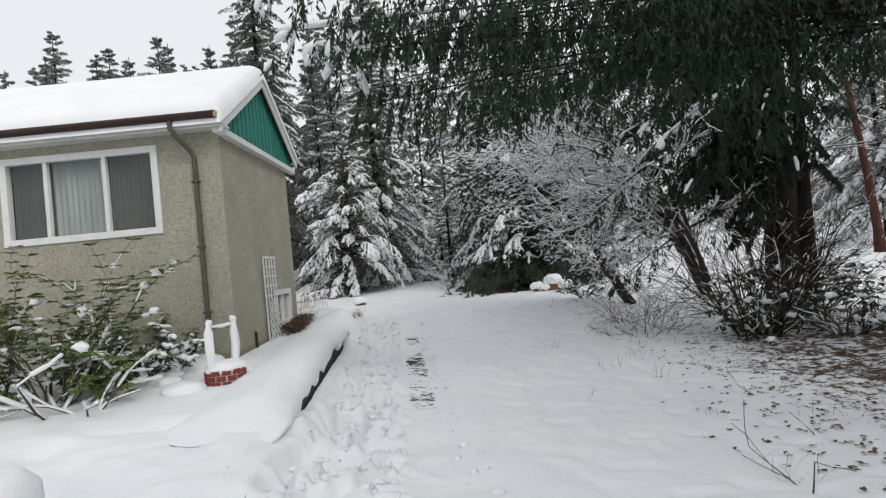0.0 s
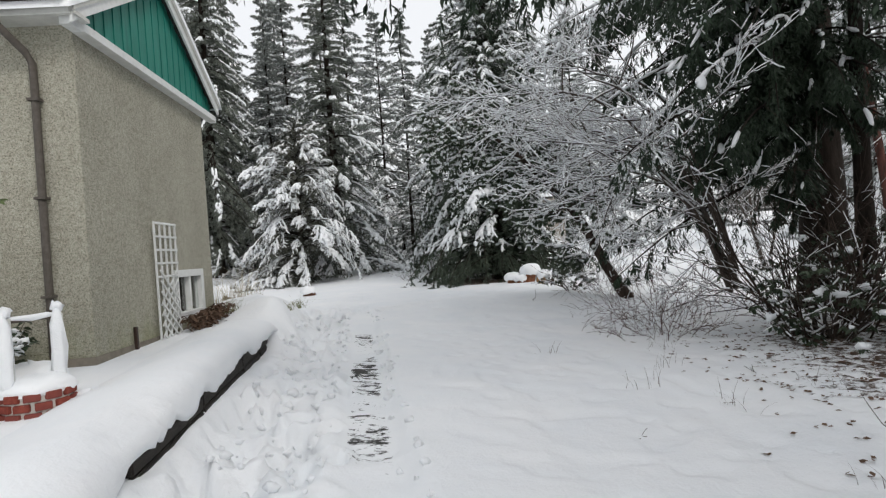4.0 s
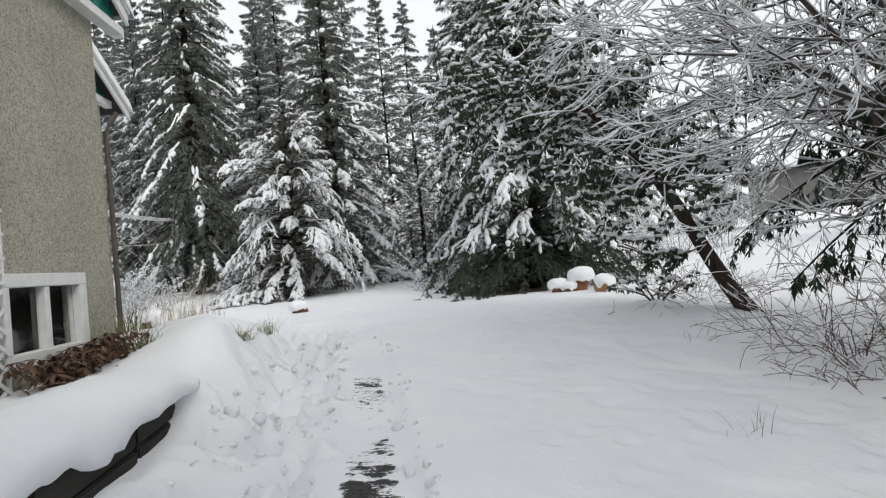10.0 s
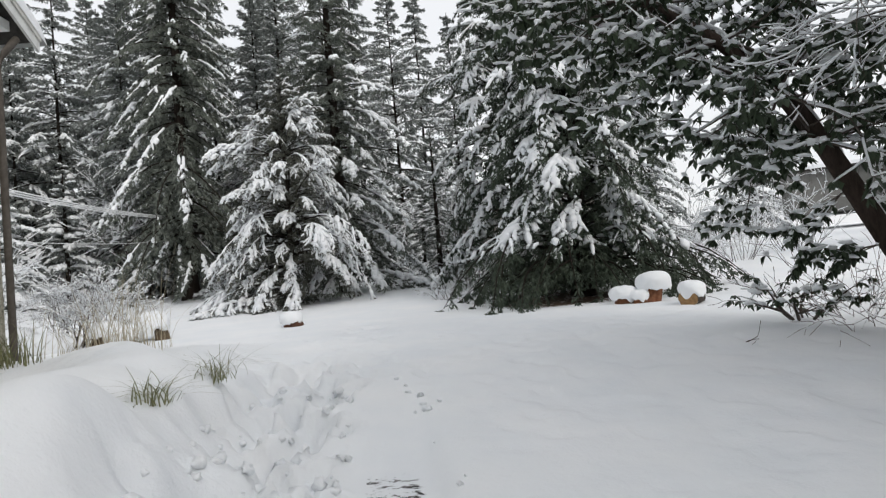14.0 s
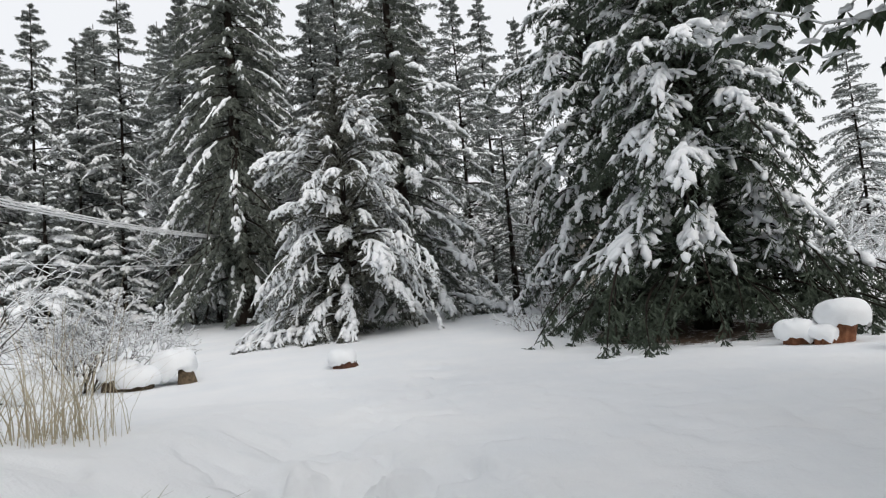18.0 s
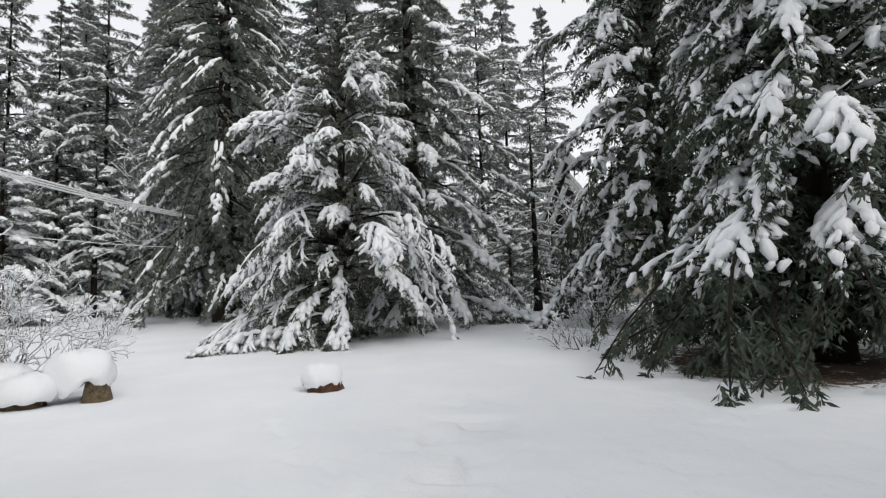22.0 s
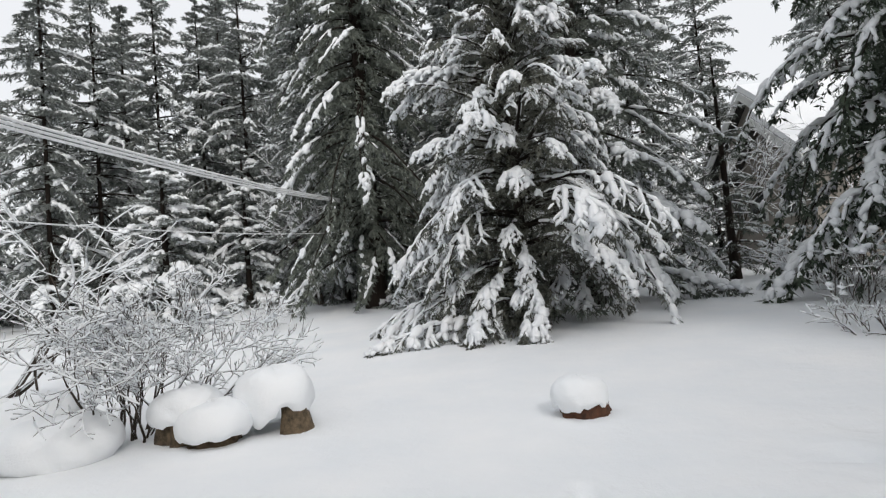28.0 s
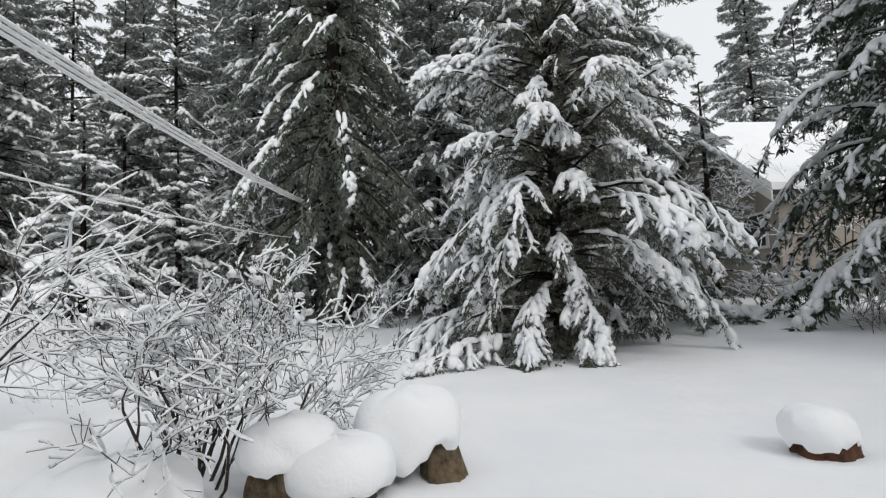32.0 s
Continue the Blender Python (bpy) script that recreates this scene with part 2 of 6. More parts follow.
def mesh_np(name, V, F, mat, smooth=True):
    """A mesh from arrays of vertices and of faces that all have one number of corners."""
    V, F = np.asarray(V, np.float32), np.asarray(F, np.int32)
    me = bpy.data.meshes.new(name)
    n, k = F.shape
    me.vertices.add(len(V))
    me.vertices.foreach_set("co", V.ravel())
    me.loops.add(n * k)
    me.loops.foreach_set("vertex_index", F.ravel())
    me.polygons.add(n)
    me.polygons.foreach_set("loop_start", np.arange(0, n * k, k, dtype=np.int32))
    me.polygons.foreach_set("use_smooth", np.full(n, smooth))
    me.update(calc_edges=True)
    me.materials.append(mat)
    return me


def child(name, me, parent, label=""):
    ob = new(name, me)
    ob.parent = parent
    return tagged(ob, label) if label else ob


def part(name, bm, mat, parent, label="", smooth=False):
    me = bpy.data.meshes.new(name)
    for f in bm.faces:
        f.smooth = smooth
    bm.to_mesh(me)
    bm.free()
    me.materials.append(mat)
    return child(name, me, parent, label)


def thing(name, x=0.0, y=0.0, z=0.0, rz=0.0):
    ob = new(name)
    ob.empty_display_size = 0.2
    ob.matrix_world = pose(x, y, z, 0, 0, rz)
    return ob


def block(x0, x1, y0, y1, z0, z1, bevel=0.0, bm=None):
    bm = bm or bmesh.new()
    m = Matrix.Translation(((x0 + x1) / 2, (y0 + y1) / 2, (z0 + z1) / 2)) @ Matrix.Diagonal((abs(x1 - x0), abs(y1 - y0), abs(z1 - z0), 1))
    made = bmesh.ops.create_cube(bm, size=1, matrix=m)
    if bevel:
        edges = {e for v in made["verts"] for e in v.link_edges}
        bmesh.ops.bevel(bm, geom=list(edges), offset=bevel, segments=1, affect="EDGES", profile=0.5)
    return bm


def prism(points, depth_axis, d0, d1):
    """A flat outline swept along an axis: points are pairs in the two other axes."""
    bm = bmesh.new()
    put = {"x": lambda p, d: (d, p[0], p[1]), "y": lambda p, d: (p[0], d, p[1]), "z": lambda p, d: (p[0], p[1], d)}[depth_axis]
    a, b = [bm.verts.new(put(p, d0)) for p in points], [bm.verts.new(put(p, d1)) for p in points]
    bm.faces.new(a)
    bm.faces.new(b[::-1])
    for i in range(len(points)):
        j = (i + 1) % len(points)
        bm.faces.new((a[i], b[i], b[j], a[j]))
    bmesh.ops.recalc_face_normals(bm, faces=bm.faces)
    return bm


def lattice(seed):
    return np.random.default_rng(seed).random((256, 256))


LAT = lattice(5)


def vnoise(x, y, scale=1.0, off=0.0):
    """Smooth noise between 0 and 1."""
    x, y = np.asarray(x, float) * scale + off + 500, np.asarray(y, float) * scale + 1.7 * off + 500
    i, j = np.floor(x).astype(int), np.floor(y).astype(int)
    u, v = x - i, y - j
    u, v = u * u * (3 - 2 * u), v * v * (3 - 2 * v)
    g = lambda a, b: LAT[a % 256, b % 256]  # noqa: E731
    return (g(i, j) * (1 - u) + g(i + 1, j) * u) * (1 - v) + (g(i, j + 1) * (1 - u) + g(i + 1, j + 1) * u) * v


def fbm(x, y, scale, octaves=4, off=0.0):
    return sum(vnoise(x, y, scale * 2**k, off + 13.1 * k) * 0.5**k for k in range(octaves)) / (2 - 2 * 0.5**octaves)


def step(a, b, x):
    t = np.clip((np.asarray(x, float) - a) / (b - a), 0, 1)
    return t * t * (3 - 2 * t)


def tubes(A, B, ra, rb, sides=4):
    """Open tapered tubes from A to B, all in one: vertices and triangles."""
    A, B = np.asarray(A, float), np.asarray(B, float)
    n = len(A)
    d = B - A
    d /= np.linalg.norm(d, axis=1, keepdims=True) + 1e-9
    ref = np.where(np.abs(d[:, 2:3]) > 0.9, [[1.0, 0, 0]], [[0, 0, 1.0]])
    u = np.cross(d, ref)
    u /= np.linalg.norm(u, axis=1, keepdims=True) + 1e-9
    v = np.cross(d, u)
    ang = np.arange(sides) * 2 * np.pi / sides
    ring = u[:, None] * np.cos(ang)[None, :, None] + v[:, None] * np.sin(ang)[None, :, None]
    V = np.concatenate([A[:, None] + ring * np.reshape(ra, (-1, 1, 1)), B[:, None] + ring * np.reshape(rb, (-1, 1, 1))], 1)
    k = np.arange(sides)
    k2 = (k + 1) % sides
    tri = np.concatenate([np.stack([k, k2, k2 + sides], 1), np.stack([k, k2 + sides, k + sides], 1)])
    F = (np.arange(n) * 2 * sides)[:, None, None] + tri[None]
    return V.reshape(-1, 3), F.reshape(-1, 3)


def clumps(A, B, r, rng, flat=0.75, sides=6, rings=5):
    """Rounded, uneven rolls of snow from A to B with thickness r: vertices and triangles."""
    A, B = np.asarray(A, float), np.asarray(B, float)
    n = len(A)
    d = B - A
    ln = np.linalg.norm(d, axis=1, keepdims=True) + 1e-9
    dn = d / ln
    ref = np.where(np.abs(dn[:, 2:3]) > 0.92, [[1.0, 0, 0]], [[0, 0, 1.0]])
    u = np.cross(dn, ref)
    u /= np.linalg.norm(u, axis=1, keepdims=True) + 1e-9
    v = np.cross(u, dn)
    ts = np.array([0.0, 0.18, 0.5, 0.82, 1.0]) if rings == 5 else np.array([0.08, 0.5, 0.92])
    prof = np.array([0.45, 0.92, 1.05, 0.9, 0.42]) if rings == 5 else np.array([0.75, 1.05, 0.7])
    ang = np.arange(sides) * 2 * np.pi / sides
    r = np.reshape(r, (-1, 1, 1, 1))
    rad = r * prof[None, :, None, None] * rng.uniform(0.72, 1.22, (n, rings, sides, 1))
    ring = u[:, None, None] * np.cos(ang)[None, None, :, None] + flat * v[:, None, None] * np.sin(ang)[None, None, :, None]
    mid = A[:, None] + d[:, None] * ts[None, :, None] + rng.normal(0, 0.12, (n, rings, 3)) * r[:, :, 0]
    V = mid[:, :, None] + ring * rad
    ends = np.stack([A - dn * r[:, 0, 0] * 0.5, B + dn * r[:, 0, 0] * 0.5], 1)
    V = np.concatenate([V.reshape(n, -1, 3), ends], 1)
    tri = []
    for k in range(rings - 1):
        for i in range(sides):
            a, b = k * sides + i, k * sides + (i + 1) % sides
            tri += [(a, b, b + sides), (a, b + sides, a + sides)]
    e0 = rings * sides
    for i in range(sides):
        tri += [((i + 1) % sides, i, e0), ((rings - 1) * sides + i, (rings - 1) * sides + (i + 1) % sides, e0 + 1)]
    F = (np.arange(n) * (rings * sides + 2))[:, None, None] + np.array(tri)[None]
    return V.reshape(-1, 3), F.reshape(-1, 3)


def cap_mesh(name, sx, sy, sz, seed, mat=None, lump=0.12, res=22):
    """A cushion of snow with a rounded, uneven top and a flat underside at z = 0."""
    rng = np.random.default_rng(seed)
    off = rng.uniform(0, 90)
    V, F = [], []
    for i in range(res):
        th = (i / (res - 1)) * np.pi * 0.62
        for j in range(res):
            a = 2 * np.pi * j / res
            q = 1 + lump * (fbm(np.cos(a) * 1.4 + th, np.sin(a) * 1.4, 1.6, 3, off) - 0.5) * 2
            s = np.sin(th) ** 0.72
            z = np.cos(th)
            V.append((sx * s * np.cos(a) * q, sy * s * np.sin(a) * q, sz * (z + 0.37) / 1.37 * q))
    for i in range(res - 1):
        for j in range(res):
            k = (j + 1) % res
            F.append((i * res + j, (i + 1) * res + j, (i + 1) * res + k, i * res + k))
    return mesh_np(name, V, F, mat or SNOW, True)


# ---- plants ----


def fronds(rng, root, az, L, e0, dr, load, twigs=22, wid=0.42, hang=0.5, sub=3, blades=9, sub_blades=5, bl=0.12, bw=0.014, snow_r=0.05, roll=1.3, limb_r=1.0, side=0.15, power=2.0, snow_from=0.2, steep=0.93, sub_snow=0.6, snow_sides=5, size=None, tassel=0.0, twig_snow=1.0, spread=1.0, snow_floor=0.0):
    """Boughs that arch out from their roots, each a flat frond of side twigs: limbs, needle sprays and the snow on them."""
    n, K = len(L), 9
    size = np.ones(n) if size is None else size
    size_t = np.repeat(size, twigs)[:, None, None]
    s = np.linspace(0, 1, K)
    rad = np.stack([np.cos(az), np.sin(az)], 1)
    perp = np.stack([-rad[:, 1], rad[:, 0]], 1)
    P = np.zeros((n, K, 3))
    hor = L[:, None] * (s - 0.15 * dr[:, None] * s**3)
    bend = rng.normal(0, side, n) * L
    P[:, :, :2] = root[:, None, :2] + rad[:, None] * hor[:, :, None] + perp[:, None] * (bend[:, None] * s**2)[:, :, None]
    P[:, :, 2] = root[:, 2:3] + L[:, None] * (np.tan(e0)[:, None] * s - dr[:, None] * s**power)
    P[:, :, 2] = np.maximum(P[:, :, 2], 0.05 + 0.12 * rng.random((n, 1)))
    thick = limb_r * (0.006 + 0.011 * L)[:, None] * (1 - 0.85 * s)[None]
    limbs = tubes(P[:, :-1].reshape(-1, 3), P[:, 1:].reshape(-1, 3), thick[:, :-1].ravel(), thick[:, 1:].ravel(), 5)
    # side twigs of two lengths, the outer one hanging more
    st = 0.08 + 0.92 * (np.arange(twigs) + rng.random((n, twigs))) / twigs
    idx = np.clip((st * (K - 1)).astype(int), 0, K - 2)
    fr = (st * (K - 1) - idx)[..., None]
    bi = np.arange(n)[:, None]
    p0 = P[bi, idx] * (1 - fr) + P[bi, idx + 1] * fr
    unit = lambda v: v / (np.linalg.norm(v, axis=-1, keepdims=True) + 1e-9)  # noqa: E731
    bd = unit(P[bi, idx + 1] - P[bi, idx])
    sd = unit(np.cross(bd, [0, 0, 1.0]))
    sign = np.where(np.arange(twigs) % 2, 1.0, -1.0)[None, :, None]
    ang = (rng.uniform(0.6, 1.15, (n, twigs)) * spread * (1 - 0.6 * st))[..., None]
    prof = np.minimum(1, 0.25 + st * 2.4) * (1.08 - st) ** 0.6
    tl = np.clip(L[:, None] * wid * prof * rng.uniform(0.65, 1.25, (n, twigs)), 0.05, 1.1)[..., None]
    tl = tl * (1 - tassel + 2 * tassel * vnoise(st * 5, bi * 3.7 + 0 * st, 1.0, 2.2) ** 1.5)[..., None]
    td = bd * np.cos(ang) + sd * sign * np.sin(ang)
    td[..., 2] -= hang * rng.uniform(0.1, 0.7, (n, twigs))
    td = unit(td)
    mid = p0 + td * tl * 0.5
    t2 = td.copy()
    t2[..., 2] -= hang * rng.uniform(0.3, 1.2, (n, twigs))
    t2 = unit(t2)
    end = mid + t2 * tl * 0.5
    for q in (mid, end):
        q[..., 2] = np.maximum(q[..., 2], 0.03)
    rows = [(p0, mid, blades // 2), (mid, end, blades - blades // 2)]
    subs = []
    for j in range(sub):
        u = rng.uniform(0.12, 0.97, (n, twigs, 1))
        o = p0 * (1 - u) ** 2 + 2 * u * (1 - u) * mid + end * u**2
        ax = unit(td * (1 - u) + t2 * u)
        sx = unit(np.cross(ax, [0.0, 0.0, 1.0]))
        a = rng.uniform(0.5, 1.0, (n, twigs, 1)) * np.where(rng.random((n, twigs, 1)) < 0.5, -1, 1)
        d = ax * np.cos(a) + sx * np.sin(a)
        d[..., 2] -= hang * rng.uniform(0.1, 0.9, (n, twigs))
        e = o + unit(d) * np.clip(tl * 0.42 * rng.uniform(0.6, 1.2, u.shape) * (1.1 - 0.6 * u), 0.04, 0.5)
        e[..., 2] = np.maximum(e[..., 2], 0.02)
        subs.append((o, e))
        rows.append((o, e, sub_blades))
    V = []
    for a, b, k in rows:
        a, b = a.reshape(-1, 1, 3), b.reshape(-1, 1, 3)
        v = rng.random((len(a), k, 1))
        o = a * (1 - v) + b * v
        nd = unit(b - a) * 0.7 + rng.normal(0, 0.5, (len(a), k, 3)) * [1, 1, 0.6]
        nd[..., 2] -= 0.25 * hang
        nd = unit(nd)
        ln = bl * size_t * rng.uniform(0.5, 1.25, (len(a), k, 1))
        wv = unit(np.cross(nd, rng.normal(0, 1, (len(a), k, 3)))) * bw * size_t * rng.uniform(0.6, 1.3, (len(a), k, 1))
        m = o + nd * ln * 0.45
        V.append(np.stack([o, m + wv, o + nd * ln, m - wv], 2).reshape(-1, 3))
    V = np.concatenate(V)
    F = np.arange(len(V)).reshape(-1, 4)
    # snow in long rolls along each loaded bough and its twigs
    up = np.array([0, 0, 1.0])
    pick = rng.random((n, twigs)) < twig_snow * load[:, None] * step(snow_from, snow_from + 0.2, st) * 1.15
    r = snow_r * rng.uniform(0.45, 1.5, (n, twigs)) * np.clip(tl[..., 0] / 0.3, 0.55, 1.3) * (0.6 + 0.5 * load[:, None]) * size[:, None]
    A, B, Rr = [], [], []

    def lay(a, b, rr, ok):
        d = unit(b - a)
        ok = ok & (d[..., 2] > -steep) & (b[..., 2] > snow_floor * (0.7 + 0.6 * rng.random(rr.shape)))
        lift = up * (rr * 0.55)[..., None]
        A.append((a + lift)[ok])
        B.append((b + lift)[ok])
        Rr.append(rr[ok])

    lay(p0, mid, r, pick)
    lay(mid, mid + (end - mid) * rng.uniform(0.4, 1.0, (n, twigs, 1)), r * 0.85, pick & (rng.random((n, twigs)) < 0.8))
    lay(P[:, :-1], P[:, 1:], snow_r * roll * size[:, None] * rng.uniform(0.7, 1.25, (n, K - 1)) * (0.5 + 0.6 * load[:, None]) * (1.15 - 0.45 * s[1:])[None], (rng.random((n, K - 1)) < load[:, None] * 1.3) & (s[1:] > snow_from)[None] & (unit(P[:, 1:] - P[:, :-1])[..., 2] > 0.1 - steep))
    big = clumps(np.concatenate(A), np.concatenate(B), np.concatenate(Rr), rng, 0.72, snow_sides, 3)
    if subs:
        A, B, Rr = [], [], []
        for o, e in subs:
            lay(o, e, r * 0.62, pick & (rng.random((n, twigs)) < sub_snow))
        small = clumps(np.concatenate(A), np.concatenate(B), np.concatenate(Rr), rng, 0.72, 4, 3)
        big = (np.concatenate([big[0], small[0]]), np.concatenate([big[1], small[1] + len(big[0])]))
    return limbs, (V, F), big


def conifer(seed, H, R, base=0.3, gap=0.4, per=6, shape=0.8, e_low=-0.1, e_top=0.5, droop=0.5, load=0.6, patch=0.6, bare_low=0.0, rag=0.3, lop=None, **kw):
    """A whole crown: tiers of boughs round a trunk, patchily loaded with snow."""
    rng = np.random.default_rng(seed)
    hs, z = [], base
    while z < H * 0.985:
        f = (z - base) / (H - base)
        k = max(3, int(round(per * (1 - 0.35 * f))))
        hs += [z + q * gap for q in rng.uniform(-0.3, 0.3, k)]
        z += gap * (1.15 - 0.6 * f) * rng.uniform(0.8, 1.2)
    h = np.array(hs)
    n = len(h)
    f = np.clip((h - base) / (H - base), 0, 1)
    az = np.arange(n) * 2.39996 + rng.normal(0, 0.3, n)
    wob = 1 + rag * (vnoise(np.cos(az) * 1.4 + 9, np.sin(az) * 1.4 + h * 0.5, 1.0, seed * 7.3) - 0.5) * 2.4
    L = R * (1 - f) ** shape * rng.uniform(0.7, 1.15, n) * wob + 0.1 + 0.012 * H * (1 - f)
    if lop is not None:
        L = L * lop(az, f)
    keep = L > 0.08
    h, f, az, L = h[keep], f[keep], az[keep], L[keep]
    n = len(h)
    e0 = e_low + (e_top - e_low) * f + rng.normal(0, 0.09, n)
    dr = droop * rng.uniform(0.65, 1.35, n) * (1 - 0.45 * f)
    dr = np.minimum(dr, np.tan(e0) + (h - 0.08) / L)
    region = vnoise(np.cos(az) * 1.6 + 3, np.sin(az) * 1.6 + h * 0.9, 1.0, seed * 3.1)
    ld = load * (1 - patch + 2 * patch * step(0.25, 0.75, region)) * rng.beta(2.0, 1.0, n) * 1.3
    ld = np.clip(ld * (step(0, bare_low, f) if bare_low else 1.0), 0, 1)
    root = np.stack([np.zeros(n), np.zeros(n), h], 1)
    return fronds(rng, root, az, L, e0, dr, ld, size=0.42 + 0.58 * (1 - f) ** 0.6, **kw)


def trunk_mesh(name, H, r0, mat, seed=0, lean=(0, 0), sides=12, flare=1.5, top=0.02):
    rng = np.random.default_rng(seed)
    n = max(8, int(H * 1.3))
    V, F = [], []
    for i in range(n + 1):
        t = i / n
        z = H * t
        r = r0 * ((1 - t) ** 0.9 * (1 + (flare - 1) * math.exp(-z / (1.6 * r0 + 0.05)))) + top
        for j in range(sides):
            a = 2 * np.pi * j / sides
            q = r * (1 + 0.10 * (vnoise(j * 1.7, z * 1.5, 1, seed) - 0.5) * 2)
            V.append((lean[0] * t**1.3 * H + q * np.cos(a), lean[1] * t**1.3 * H + q * np.sin(a), z - 0.15 * (i == 0)))
    for i in range(n):
        for j in range(sides):
            k = (j + 1) % sides
            F.append((i * sides + j, i * sides + k, (i + 1) * sides + k, (i + 1) * sides + j))
    return mesh_np(name, V, F, mat)


def fir_tree(name, x, y, z, H, R, seed, label, category="tree", trunk_r=None, needle=None, bark=None, group="", rz=0, **kw):
    t = thing(name, x, y, z, rz)
    limbs, needles, snow = conifer(seed, H, R, **kw)
    child("trunk", trunk_mesh("trunk", H * 0.985, trunk_r or 0.012 * H + 0.03, bark or BARK_DARK, seed), t)
    tagged(child("branchwork", mesh_np("branchwork", *limbs, bark or BARK_DARK), t), "bare dark limbs", kind="stuff")
    tagged(child("crown", mesh_np("crown", *needles, needle or NEEDLE, False), t), "dark green needle sprays", kind="stuff")
    if len(snow[0]):
        tagged(child("snow_load", mesh_np("snow_load", *snow, SNOW_CLUMP), t), "white snow clumps on the boughs", kind="stuff")
    return tagged(t, label, category, group)


def grow(rng, p, d, length, r, depth, segs, spread=0.5, kids=3, curve=0.25, rise=0.1, shrink=0.66, rmin=0.003):
    """Branching stems, as rows of two ends and two radii."""
    n = 4 if depth > 1 else 3
    pos, dr = np.array(p, float), np.array(d, float)
    for i in range(n):
        dr = dr + rng.normal(0, curve, 3) * 0.5
        dr[2] += rise * 0.3
        dr /= np.linalg.norm(dr)
        nxt = pos + dr * length / n
        r1 = max(rmin, r * (1 - 0.55 * (i + 1) / n))
        segs.append((*pos, *nxt, max(rmin, r * (1 - 0.55 * i / n)), r1))
        pos = nxt
        if depth > 0 and (i >= 1 or depth < 3):
            for _ in range(kids if i == n - 1 else max(1, kids - 1)):
                if rng.random() < 0.8:
                    nd = dr + rng.normal(0, spread, 3)
                    nd /= np.linalg.norm(nd)
                    grow(rng, pos, nd, length * shrink * rng.uniform(0.7, 1.15), r1 * 0.7, depth - 1, segs, spread, kids, curve, rise * 0.8, shrink, rmin)
    return segs


def stems(segs, rng, snow=0.8, snow_min=0.009, snow_k=1.3, ground=0.0):
    S = np.array(segs)
    S = S[(S[:, 2] > ground - 0.2)]
    wood = tubes(S[:, 0:3], S[:, 3:6], S[:, 6], S[:, 7], 4)
    d = S[:, 3:6] - S[:, 0:3]
    steep = np.abs(d[:, 2]) / (np.linalg.norm(d, axis=1) + 1e-9)
    ok = (rng.random(len(S)) < snow) & (steep < 0.86)
    Q = S[ok]
    r = np.maximum(snow_min * rng.uniform(0.7, 1.5, len(Q)), Q[:, 6] * snow_k)
    upv = np.array([0, 0, 1.0])
    white = tubes(Q[:, 0:3] + upv * (r * 0.8)[:, None], Q[:, 3:6] + upv * (r * 0.8)[:, None], r, r * 0.92, 4)
    return wood, white


def twiggy(name, x, y, z, seed, n, length, r, label, category="shrub", tilt=0.5, depth=3, kids=2, wood=None, snow=0.8, snow_min=0.009, foot=0.25, spread=0.5, blobs=0, blob_r=0.12, lean=(0, 0), rise=0.1, curve=0.25, group="", snow_k=1.3, shrink=0.66):
    """A bare shrub of many stems with snow along the twigs."""
    rng = np.random.default_rng(seed)
    t = thing(name, x, y, z)
    allsegs = []
    for i in range(n):
        a = rng.uniform(0, 2 * np.pi)
        q = rng.uniform(0, foot)
        d = np.array([np.cos(a) * tilt * rng.uniform(0.3, 1.3) + lean[0], np.sin(a) * tilt * rng.uniform(0.3, 1.3) + lean[1], 1.0])
        grow(rng, (q * np.cos(a), q * np.sin(a), -0.08), d / np.linalg.norm(d), length * rng.uniform(0.7, 1.2), r * rng.uniform(0.6, 1.2), depth, allsegs, spread, kids, curve, rise, shrink)
    wd, wt = stems(allsegs, rng, snow, snow_min, snow_k)
    tagged(child("branchwork", mesh_np("branchwork", *wd, wood or TWIG), t), "bare branching stems", kind="stuff")
    tagged(child("twig_snow", mesh_np("twig_snow", *wt, SNOW_CLUMP), t), "snow lying along each twig", kind="stuff")
    if blobs:
        S = np.array(allsegs)
        S = S[S[:, 5] > 0.6 * S[:, 5].max()]
        c = S[rng.integers(0, len(S), blobs), 3:6]
        w = rng.normal(0, 1, (blobs, 3)) * [0.035, 0.035, 0.012]
        v, f = clumps(c - w, c + w, blob_r * rng.uniform(0.5, 1.2, blobs), rng, 0.6)
        tagged(child("cushion_snow", mesh_np("cushion_snow", v, f, SNOW_CLUMP), t), "rounded cushions of snow", kind="stuff")
    return tagged(t, label, category, group)


